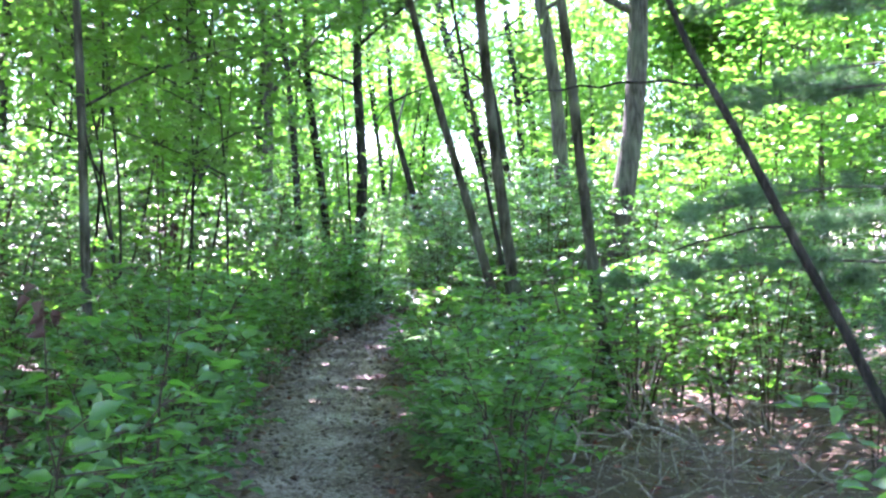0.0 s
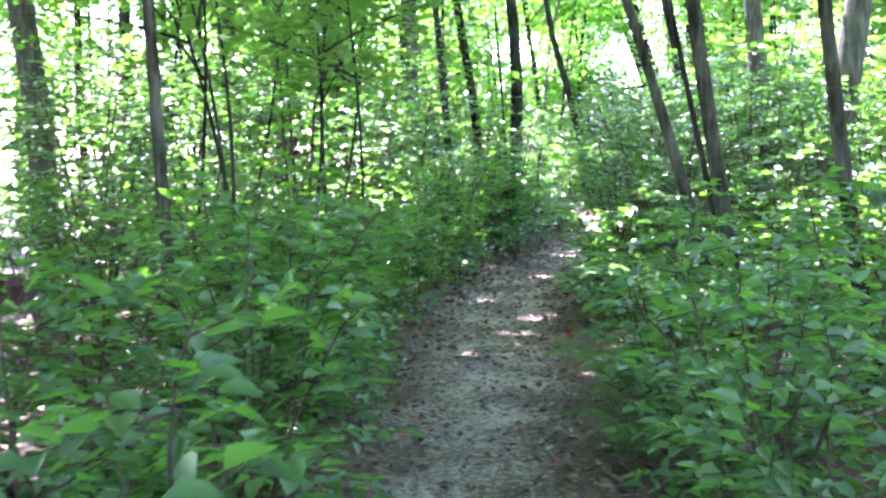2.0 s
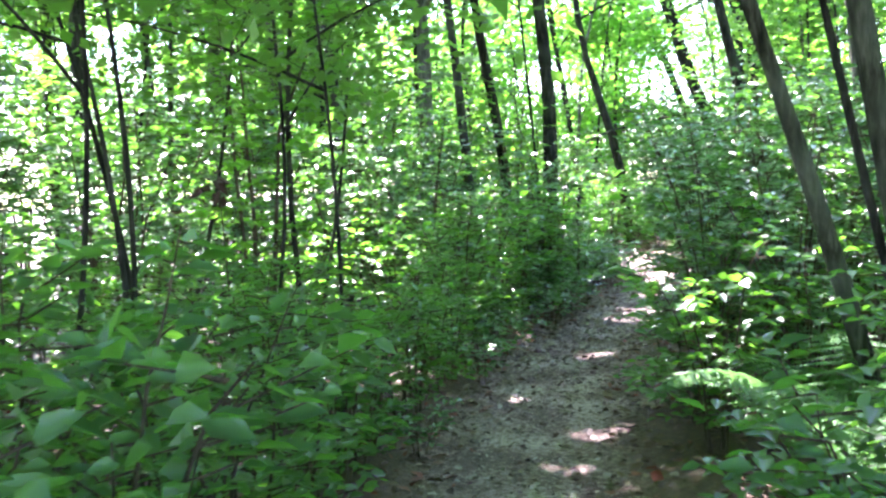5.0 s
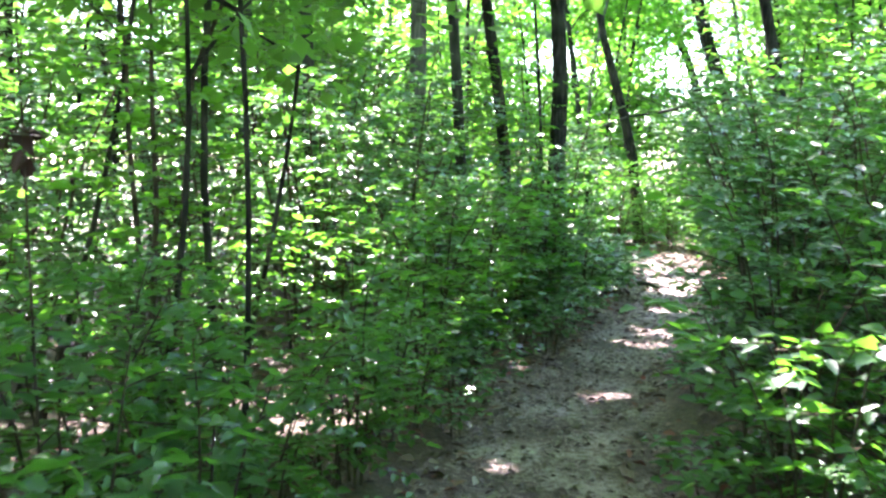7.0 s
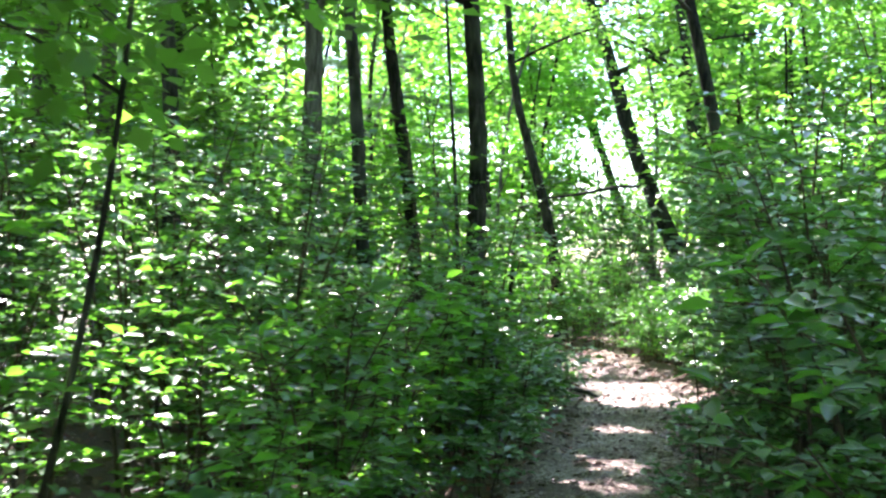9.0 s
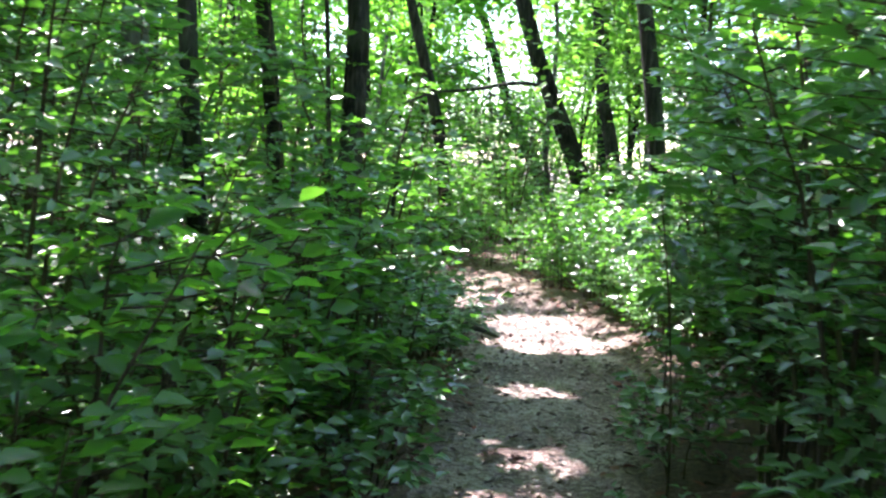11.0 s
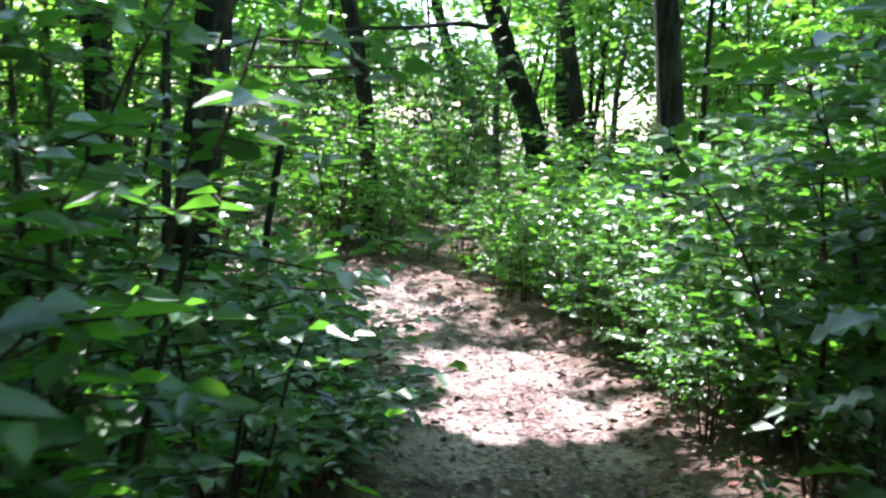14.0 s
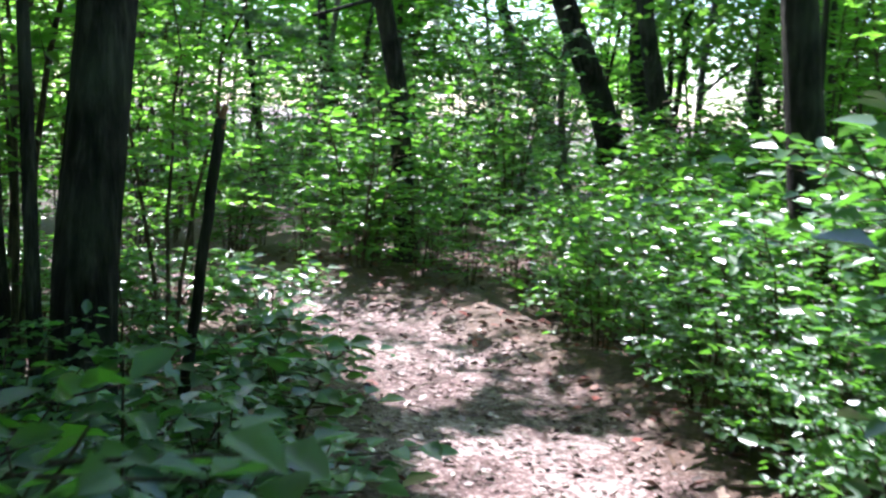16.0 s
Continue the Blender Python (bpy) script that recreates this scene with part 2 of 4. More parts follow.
def ground_z(x, y):
    d = off_trail(x, y)
    rough = (value_noise(x, y, 0.45, 1) - 0.5) * 0.16 + (value_noise(x, y, 1.7, 2) - 0.5) * 0.06
    tread = (value_noise(x, y, 2.2, 3) - 0.5) * 0.035 + (value_noise(x, y, 7.0, 4) - 0.5) * 0.014
    w = np.clip(d / 0.5 + 0.3, 0, 1)
    far = np.clip((np.hypot(x, np.asarray(y) - 12) - 40) / 60, 0, 1)
    return (tread * (1 - w) + (rough + 0.07) * w) * (1 - far) - 0.5 * far


def gz(x, y):
    return float(ground_z(np.array([x]), np.array([y]))[0])


def build_ground():
    def axis(lo, hi, step, end):
        mid = np.arange(lo, hi + step / 2, step)
        grow = []
        s, p = step, hi
        while p < end:
            s *= 1.35
            p += s
            grow.append(p)
        out = np.array(grow) - hi
        return np.concatenate([(lo - out)[::-1], mid, hi + out])
    xs, ys = axis(-3.0, 3.0, 0.07, 900), axis(-1.0, 27.0, 0.085, 900)
    X, Y = np.meshgrid(xs, ys)
    x, y = X.ravel(), Y.ravel()
    z = ground_z(x, y)
    w, h = len(xs), len(ys)
    j, i = np.meshgrid(np.arange(h - 1), np.arange(w - 1), indexing="ij")
    a = (j * w + i).ravel()
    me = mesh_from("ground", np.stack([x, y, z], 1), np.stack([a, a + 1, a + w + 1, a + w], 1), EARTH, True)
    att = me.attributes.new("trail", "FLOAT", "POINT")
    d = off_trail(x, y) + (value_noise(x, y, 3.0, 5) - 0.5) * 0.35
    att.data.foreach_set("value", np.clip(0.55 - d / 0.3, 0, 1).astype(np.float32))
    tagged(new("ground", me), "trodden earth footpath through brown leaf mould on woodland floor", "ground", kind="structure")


build_ground()


# ---- trees ----
SUNLIT = [(0.08, 21.2, 0.5, 0.55), (0.12, 20.1, 0.52, 0.4), (-0.45, 22.8, 0.3, 0.6), (-0.86, 11.0, 0.2, 0.08), (-0.6, 15.95, 0.35, 0.16), (-0.45, 16.6, 0.3, 0.2),
          (-0.2, 18.3, 0.3, 0.2), (1.75, 19.9, 0.9, 1.7), (1.5, 20.2, 0.35, 0.9), (1.2, 18.7, 0.45, 0.6), (-2.4, 12.6, 0.4, 0.3), (-0.95, 10.3, 0.2, 0.0), (-1.3, 24.9, 0.7, 0.5), (-1.05, 9.3, 0.08, -0.03), (-0.7, 9.8, 0.05, -0.03), (-0.85, 13.8, 0.18, 0.06), (-1.3, 12.0, 0.12, 0.08)]
OPEN = [(1.15, 13.2, 0.9, 2.3, 0.3), (-2.0, 23.4, 1.4, 1.9, 0.15), (-2.3, 14.9, 1.1, 1.8, 0.12), (0.2, 8.4, 0.6, 2.2, 0.6), (0.45, 9.5, 0.7, 0.8, 0.6), (-1.6, 29.0, 3.6, 4.0, 0.42), (-3.4, 11.5, 1.4, 2.6, 0.3), (-4.4, 16.0, 1.6, 2.6, 0.35)]


def shade_keep(p, rng):
    """Which crown leaves stay: the canopy has holes where the sun comes down on these places."""
    g = p - TO_SUN * (p[:, 2:3] / TO_SUN[2])
    keep = np.ones(len(p), bool)
    for x, y, a, b in SUNLIT:
        q = ((g[:, 0] - x) / (a + 0.12)) ** 2 + ((g[:, 1] - y) / (b + 0.12)) ** 2
        keep &= q > 0.8 + 0.5 * value_noise(g[:, 0], g[:, 1], 4.0, 9)
    for x, y, a, b, share in OPEN:
        q = ((g[:, 0] - x) / a) ** 2 + ((g[:, 1] - y) / b) ** 2
        keep &= (q > 1) | (rng.random(len(p)) < share)
    return keep


def clump_leaves(centres, radius, per, size, rng, flat=0.6):
    """Leaves scattered in clumps round the ends of twigs."""
    n = len(centres) * per
    c = np.repeat(centres, per, 0)
    off = rng.normal(size=(n, 3)) * radius * [1, 1, flat]
    base = c + off
    along = unit(off * [1, 1, 0.4] + rng.normal(size=(n, 3)) * [0.5, 0.5, 0.3] * radius)
    up = rng.normal(size=(n, 3)) * 0.45 + [0, 0, 1]
    ln = size * rng.uniform(0.7, 1.25, n)
    return base, along, up, ln, ln * rng.uniform(0.45, 0.62, n)


def tree(x, y, lean_x, lean_y, r, height, bark, label, seed, limbs=6, crown=3.0, leaves=2600, low=3.6, group="", bend=0.0, size=0.13, mat=None, clump=0.3):
    """A trunk through (x, y) at eye height with its lean, limbs above, and leaves in clumps on the limbs."""
    rng = np.random.default_rng(seed)
    z0 = gz(x - lean_x * 1.5, y - lean_y * 1.5)
    base = np.array([x - lean_x * 1.5, y - lean_y * 1.5, z0])
    root = tagged(new("tree"), label, "tree", group)
    root.matrix_basis = Matrix.Translation(base)
    zs = np.concatenate([[-0.15, 0.0, 0.12, 0.35], np.linspace(0.8, height, 13)])
    straight = np.minimum(zs, 7.0) + np.maximum(zs - 7.0, 0) * 0.35
    wob = r * 0.45 * np.minimum(zs, 1)
    line = np.stack([lean_x * straight + wob * np.sin(zs * 1.3 + seed) + bend * np.sin(zs * 1.05), lean_y * straight + wob * np.cos(zs * 1.1 + seed * 2), zs], 1)
    rad = r * (1.06 - 0.72 * np.clip(zs, 0, None) / height)
    rad[:4] *= [1.65, 1.5, 1.22, 1.08]
    v, f = tube_arrays(line, rad, 12)
    k = value_noise(v[:, 0] * 9 + v[:, 2] * 3, v[:, 1] * 9 + v[:, 2] * 2, 1.0, seed)
    ring = np.repeat(line, 12, 0)
    v = ring + (v - ring) * (0.88 + 0.24 * k)[:, None]
    part("trunk", mesh_from("trunk", v, f, bark, True), root)
    mat = mat or LEAF_CROWN
    per = 26
    for i in range(limbs):
        u = low + (height - low) * (i + rng.uniform(0.1, 0.9)) / limbs
        s = np.array([np.interp(u, zs, line[:, 0]), np.interp(u, zs, line[:, 1]), u])
        az = rng.uniform(0, 2 * np.pi) + i * 2.4
        reach = crown * rng.uniform(0.7, 1.1) * (1.15 - 0.6 * (u - low) / max(height - low, 1))
        d = np.array([math.cos(az), math.sin(az), rng.uniform(0.15, 0.7)])
        e = s + d * reach
        mid = (s + e) / 2 + [0, 0, 0.12 * reach]
        tt = np.linspace(0, 1, 7)[:, None]
        ln = (1 - tt) ** 2 * s + 2 * tt * (1 - tt) * mid + tt ** 2 * e
        heap = Heap()
        rl = max(0.012, np.interp(u, zs, rad) * 0.45)
        heap.put(tube_arrays(ln, rl * (1 - 0.8 * tt[:, 0]), 6))
        nc = max(4, int(leaves / limbs / per))
        tu = rng.uniform(0.3, 1.02, nc)[:, None]
        on = (1 - tu) ** 2 * s + 2 * tu * (1 - tu) * mid + tu ** 2 * e
        ends = on + rng.normal(size=(nc, 3)) * [0.42, 0.42, 0.26] * (0.4 + reach * 0.22)
        for a, b in zip(on, ends):
            heap.put(tube_arrays(np.array([a, (a + b) / 2 + [0, 0, 0.06], b]), [rl * 0.3, rl * 0.2, 0.003], 3))
        limb = part("limb", heap.mesh("limb", bark, True), root)
        b_, al, up, l_, w_ = clump_leaves(ends, clump, per, size, rng)
        grow = np.interp(b_[:, 2], [4.5, 7.0], [1.0, 1.9 if y < 25 else 1.2])
        l_, w_ = l_ * grow, w_ * grow
        ok = shade_keep(b_ + base, rng)
        if ok.sum() > 3:
            part("foliage", mesh_from("foliage", *diamond_arrays(b_[ok], al[ok], up[ok], l_[ok], w_[ok] * 1.15), mat), limb, kind="stuff")
    return root


DARK, GREY = "dark rough-barked tree trunk rising through green undergrowth", "grey-barked woodland tree with mossy blotches painted pale like sun dapples"
SLIM = "slender dark-barked young tree with green leaves above"
LEANER = "leaning dark-barked tree with rough bark in the undergrowth"
tree(-1.664, 20.98, -0.013, 0.1, 0.118, 11.5, BARK, "straight dark-barked tree standing beside the footpath", 11, limbs=9, crown=3.4, low=4.2, leaves=5200)
curvy = tree(-0.706, 26.6, -0.169, 0.1, 0.092, 10.0, BARK, "slightly curved dark tree beyond the path's bend", 12, limbs=7, crown=2.8, low=4.4, bend=0.07)
tree(0.303, 10.17, -0.283, -0.05, 0.046, 8.0, BARK_MID, LEANER, 13, limbs=5, crown=2.4, low=3.6, leaves=4200)
tree(0.594, 9.66, -0.129, -0.05, 0.058, 9.0, BARK_MID, "dark tree forked low beside a thin leaning stem", 14, limbs=6, crown=2.6, low=3.8, leaves=4200)
tree(0.50, 9.72, -0.21, -0.05, 0.022, 5.5, BARK, SLIM, 15, limbs=4, crown=1.2, leaves=500, low=3.4)
tree(1.178, 8.36, -0.157, -0.045, 0.05, 8.5, BARK_MID, DARK, 16, limbs=6, crown=2.6, low=3.8, leaves=4200)
tree(-2.369, 6.95, -0.061, 0.027, 0.034, 7.5, BARK_MID, SLIM, 17, limbs=9, crown=2.0, low=1.7, leaves=4400, size=0.11)
tree(-2.46, 21.75, -0.109, 0.06, 0.09, 10.5, BARK, DARK, 18, limbs=8, crown=3.2, low=4.0, leaves=5200)
lean11 = tree(2.042, 31.2, -0.37, -0.1, 0.19, 11.0, BARK, LEANER, 19, limbs=7, crown=3.4, low=4.8)
tree(2.4, 40.0, -0.43, 0.0, 0.17, 11.0, BARK, LEANER, 20, limbs=6, crown=3.0, low=4.8)
tree(3.17, 33.3, -0.13, 0.02, 0.15, 12.0, BARK, DARK, 21, limbs=7, crown=3.4, low=4.6)
tree(-1.81, 34.4, -0.123, 0.012, 0.085, 10.0, BARK, DARK, 22, limbs=6, crown=2.6, low=4.6)
tree(1.5, 22.3, -0.16, 0.03, 0.1, 10.0, BARK, DARK, 23, limbs=7, crown=3.0, low=4.0)
tree(-1.83, 20.69, -0.053, 0.011, 0.026, 6.5, BARK, SLIM, 24, limbs=4, crown=1.4, leaves=700, low=3.8)
tree(-1.95, 37.5, -0.118, 0.008, 0.075, 10.0, BARK, DARK, 25, limbs=6, crown=2.4, low=5.0)
tree(-2.87, 11.5, 0.1, -0.12, 0.015, 6.0, BARK, SLIM, 26, limbs=9, crown=1.9, low=1.6, leaves=4400, size=0.11, bend=0.13)
tree(-2.75, 11.95, 0.033, -0.08, 0.02, 7.5, BARK, SLIM, 27, limbs=9, crown=1.9, low=1.7, leaves=4400, size=0.11, bend=-0.1)
tree(1.868, 15.4, -0.143, 0.018, 0.12, 11.0, BARK_GREY, GREY, 28, limbs=8, crown=3.2, low=4.0)
tree(2.165, 12.95, 0.085, 0.005, 0.15, 12.0, BARK_GREY, GREY, 29, limbs=8, crown=3.6, low=4.0)
tree(-7.8, 22.7, 0.1, 0.05, 0.2, 13.0, BARK_GREY, GREY, 30, limbs=8, crown=3.6, low=4.0)
tree(-5.36, 11.1, -0.01, -0.01, 0.13, 12.0, BARK_GREY, GREY, 31, limbs=9, crown=4.4, low=4.2, leaves=6000)
tree(2.6, 30.2, -0.14, 0.01, 0.13, 11.0, BARK, DARK, 32, limbs=6, crown=3.0, low=4.8)
tree(-2.3, 10.9, -0.03, 0.02, 0.013, 6.0, BARK, SLIM, 33, bend=0.07, limbs=6, crown=1.5, low=1.7, leaves=2600, size=0.1)
# three trees added for shade: dense crowns darken the shrubs and path edge
tree(-4.3, 6.9, 0.0, 0.0, 0.07, 9.0, BARK, DARK, 39, limbs=7, crown=3.0, low=3.2, leaves=4600)
tree(-4.0, 17.5, -0.05, 0.0, 0.08, 10.0, BARK, DARK, 36, limbs=8, crown=3.2, low=4.4, leaves=5200)
tree(-4.3, 24.4, 0.03, 0.0, 0.1, 10.5, BARK, DARK, 37, limbs=8, crown=3.4, low=4.2, leaves=5200)
for k, (sx, sy, la, lb) in enumerate([(-3.2, 9.8, -0.1, 0.0), (-3.12, 9.85, -0.02, 0.03), (-3.25, 9.9, -0.2, 0.02), (-3.3, 9.75, 0.1, 0.0), (-2.95, 13.3, 0.16, 0.0), (-3.6, 12.2, 0.22, 0.0)]):
    tree(sx, sy, la, lb, 0.017, 4.6, BARK, "thin dark curved stem in a clump of saplings", 50 + k, limbs=4, crown=1.3, low=1.9, leaves=620, group="clump of thin stems", bend=0.1, size=0.1, mat=LEAF_LIGHT)
tree(-3.28, 19.95, -0.03, -0.03, 0.12, 11.0, BARK_GREY, GREY, 34, limbs=8, crown=3.2, low=3.8, leaves=5200)
tree(-2.39, 17.6, -0.09, -0.03, 0.06, 10.0, BARK, DARK, 35, limbs=8, crown=3.4, low=4.2, leaves=6000)
# tree added out of view; its wide crown keeps sun off the early path
tree(-5.2, 8.8, 0.0, 0.0, 0.1, 10.0, BARK, DARK, 38, limbs=9, crown=4.4, low=4.0, leaves=6400)

# unseen trees added to close the canopy and shade the first steps
for k, (sx, sy, la, lb) in enumerate([(-2.9, 1.2, 0.04, 0.0), (2.4, 0.9, -0.03, 0.02), (-4.6, 3.6, 0.0, 0.03), (4.6, 3.2, 0.02, 0.0), (1.3, -2.2, 0.0, 0.04), (-1.6, -2.8, 0.02, 0.0), (-3.6, -0.9, 0.0, 0.0), (4.0, -1.2, 0.0, 0.0), (-3.3, 4.9, 0.05, 0.0), (-3.6, 6.0, 0.06, 0.02)]):
    tree(sx, sy, la, lb, 0.09, 10.0, BARK_MID, "unseen brown-grey tree whose dense leafy crown is added for shade", 300 + k, limbs=6, crown=3.4, low=3.6, leaves=4200, group="trees of the wood", size=0.15)

# woods to both sides and behind, seen between the near stems
wood = np.random.default_rng(77)
placed = []
for i in range(400):
    if len(placed) >= 27:
        break
    fx, fy = wood.uniform(-15, 13), wood.uniform(-7, 27)
    if off_trail(fx, fy) < 2.6 or any(math.hypot(fx - a, fy - b) < 2.7 for a, b in placed):
        continue
    if abs(fx - trail_x(min(fy, 24))) < 5.2 and fy > -1:
        continue
    if fy > 26 and abs(fx + 0.6) < 2.6:
        continue
    placed.append((fx, fy))
    tree(fx, fy, wood.normal() * 0.07, wood.normal() * 0.05, wood.uniform(0.06, 0.15), wood.uniform(8.5, 13), BARK_GREY if i % 3 else BARK,
         GREY if i % 3 else DARK, 100 + i, limbs=5, crown=wood.uniform(2.6, 3.6), leaves=2400, low=wood.uniform(2.6, 4.2), group="trees of the wood", size=0.15)

# dense leafy woods ahead, thinning to bright gaps
for i in range(66):
    ring = i / 66
    fy = wood.uniform(27, 37) if i < 30 else wood.uniform(37, 62)
    fx = wood.uniform(-13, 13) if i < 30 else wood.uniform(-24, 24)
    if i < 30 and abs(fx + 0.6) < 1.6 and fy < 33:
        fx += 3.5 if fx > -0.6 else -3.5
    tree(fx, fy, wood.normal() * 0.1, wood.normal() * 0.05, wood.uniform(0.035, 0.07), wood.uniform(7.5, 12), BARK_GREY if i % 2 else BARK,
         "sunlit leafy tree in the woods beyond the path", 600 + i, limbs=4, crown=wood.uniform(2.2, 3.2), leaves=2000 if i < 30 else 1500, low=wood.uniform(1.0, 1.8),
         group="trees beyond the bend", bend=wood.uniform(-0.15, 0.15), size=0.15 if i < 30 else 0.3, mat=LEAF_LIGHT if i % 3 else LEAF_CROWN, clump=0.42 if i < 30 else 0.6)

for i in range(22):
    fx, fy = wood.uniform(-6, 7), wood.uniform(33, 47)
    if abs(fx / fy + 0.062) < 0.02:
        fx += 1.4
    tree(fx, fy, wood.normal() * 0.08, wood.normal() * 0.04, wood.uniform(0.025, 0.045), wood.uniform(5.5, 9), BARK, "slim leafy tree glowing in sunlight beyond the bend",
         700 + i, limbs=4, crown=wood.uniform(1.6, 2.4), leaves=1900, low=wood.uniform(0.9, 1.5), group="trees beyond the bend", size=0.16, mat=LEAF_LIGHT, clump=0.4)
# low-branched young trees closing the wood on both sides of the path
for i in range(30):
    side = -1 if i < 19 else 1
    fx, fy = (wood.uniform(-10.5, -4.6), wood.uniform(10, 27)) if side < 0 else (wood.uniform(3.2, 8.0), wood.uniform(9, 24))
    tree(fx, fy, wood.normal() * 0.07, wood.normal() * 0.05, wood.uniform(0.02, 0.045), wood.uniform(5.0, 8.0), BARK, "low-branched young tree with bright green leaves in the thicket",
         900 + i, limbs=4, crown=wood.uniform(1.7, 2.5), leaves=2300, low=wood.uniform(0.9, 1.5), group="young trees of the thicket", bend=wood.uniform(-0.1, 0.1), size=0.13,
         mat=LEAF_LIGHT if i % 3 else LEAF_CROWN, clump=0.4)
# leafy trees filling the wood beyond the glossy shrubs
for i in range(12):
    fx, fy = wood.uniform(2.6, 10.0), wood.uniform(23, 36)
    tree(fx, fy, wood.normal() * 0.08, wood.normal() * 0.05, wood.uniform(0.03, 0.06), wood.uniform(6.5, 10.0), BARK, "leafy tree with a dark stem behind the shrubs",
         940 + i, limbs=4, crown=wood.uniform(2.0, 2.8), leaves=2600, low=wood.uniform(1.4, 2.4), group="young trees of the thicket", bend=wood.uniform(-0.1, 0.1), size=0.16, clump=0.45)
# woods closing the view to both sides; unseen ones behind block low sky light
for i in range(38):
    a = i / 38 * 6.28
    fx, fy = 15 * math.sin(a) * wood.uniform(0.75, 1.35), 9 - 21 * math.cos(a) * wood.uniform(0.8, 1.15)
    if fy > 26 or (abs(fx) < 6 and fy > -4):
        continue
    tree(fx, fy, wood.normal() * 0.05, wood.normal() * 0.04, wood.uniform(0.07, 0.14), wood.uniform(8, 12), BARK_GREY if i % 2 else BARK,
         "leafy tree added around the wood to close it and block low light", 800 + i, limbs=3, crown=wood.uniform(2.8, 3.8), leaves=1500, low=wood.uniform(0.9, 1.6),
         group="surrounding woods", size=0.24, clump=0.55)


# ---- undergrowth ----
def spray(rng, start, direction, length, leaf, out_leaves, twigs, r=0.004):
    """A thin twig with leaves to both sides, held nearly level."""
    direction = unit(direction)
    mid = start + direction * length * 0.5 + [0, 0, 0.04 * length]
    end = start + direction * length - [0, 0, 0.1 * length]
    twigs.put(tube_arrays(np.array([start, end]), [r, r * 0.4], 3))
    n = max(4, int(length / (leaf * 0.42)))
    tt = np.linspace(0.18, 1.0, n)
    sd = unit(np.cross(direction, [0, 0, 1.0]))
    for k, u in enumerate(tt):
        p = (1 - u) ** 2 * start + 2 * u * (1 - u) * mid + u * u * end
        s = 1 if k % 2 else -1
        a = direction * (0.55 if k < n - 1 else 1.6) + sd * s * 0.9 + rng.normal(size=3) * [0.25, 0.25, 0.22]
        out_leaves.append((p + rng.normal(size=3) * 0.008, a, rng.normal(size=3) * 0.42 + [0, 0, 1], leaf * rng.uniform(0.65, 1.2)))


def leaves_mesh(rows, mat, wide=0.52, fold=0.2, droop=0.18, twigs=None):
    b = np.array([r[0] for r in rows])
    a = np.array([r[1] for r in rows])
    u = np.array([r[2] for r in rows])
    l_ = np.array([r[3] for r in rows])
    heap = Heap()
    heap.put(leaf_arrays(b, a, u, l_, l_ * wide, fold, droop))
    if twigs is None:
        return heap.mesh("leaves", mat)
    k = len(rows) * 2
    heap.put((np.concatenate(twigs.v), np.concatenate(twigs.f)))
    me = heap.mesh("leaves", mat)
    me.materials.append(TWIG)
    me.polygons.foreach_set("material_index", (np.arange(len(me.polygons)) >= k).astype(np.int32))
    return me


def shrub(seed, height, spread, stems, sprays, leaf, mat, label, name="shrub", reach=0.34, low=0.18, wide=0.52):
    """Several arching stems from one foot, each with leafy sprays."""
    rng = np.random.default_rng(seed)
    root = tagged(new(name), label, name if name in ("shrub", "sapling") else "plant")
    for i in range(stems):
        az = 2 * np.pi * (i + rng.uniform(-0.3, 0.3)) / stems
        h = height * rng.uniform(0.72, 1.0)
        sp = spread * rng.uniform(0.45, 1.0)
        d = np.array([math.cos(az), math.sin(az), 0])
        foot = d * 0.05 - [0, 0, 0.04]
        tip = d * sp + [0, 0, h]
        ctl = d * sp * 0.35 + [0, 0, h * 0.7]
        tt = np.linspace(0, 1, 7)[:, None]
        line = (1 - tt) ** 2 * foot + 2 * tt * (1 - tt) * ctl + tt ** 2 * tip + rng.normal(size=(7, 3)) * (0.012 if height < 3 else 0.05) * tt
        rs = 0.004 + 0.0045 * height
        heap, rows = Heap(), []
        for k in range(sprays):
            u = low + (1 - low) * (k + rng.uniform(0, 1)) / sprays
            p = (1 - u) ** 2 * foot + 2 * u * (1 - u) * ctl + u * u * tip
            a2 = az + rng.uniform(-1.9, 1.9) if k % 3 else rng.uniform(0, 2 * np.pi)
            spray(rng, p, np.array([math.cos(a2), math.sin(a2), rng.uniform(-0.05, 0.5)]), reach * rng.uniform(0.6, 1.2) * (1.15 - 0.45 * u), leaf, rows, heap)
        st = part("stem", mesh_from("stem", *tube_arrays(line, rs * (1 - 0.75 * tt[:, 0]), 5), TWIG, True), root)
        part("foliage", leaves_mesh(rows, mat, wide, twigs=heap), st, kind="stuff")
    return root


USED = set()


def place(template, x, y, scale, turn, tilt=0.0, z=None):
    m = Matrix.Translation((x, y, gz(x, y) if z is None else z)) @ Euler((radians(tilt), 0, turn)).to_matrix().to_4x4() @ Matrix.Scale(scale, 4)
    if template.name not in USED:
        USED.add(template.name)
        template.matrix_basis = m
        return template
    template.scale = (1, 1, 1)
    return copy_thing(template, m)


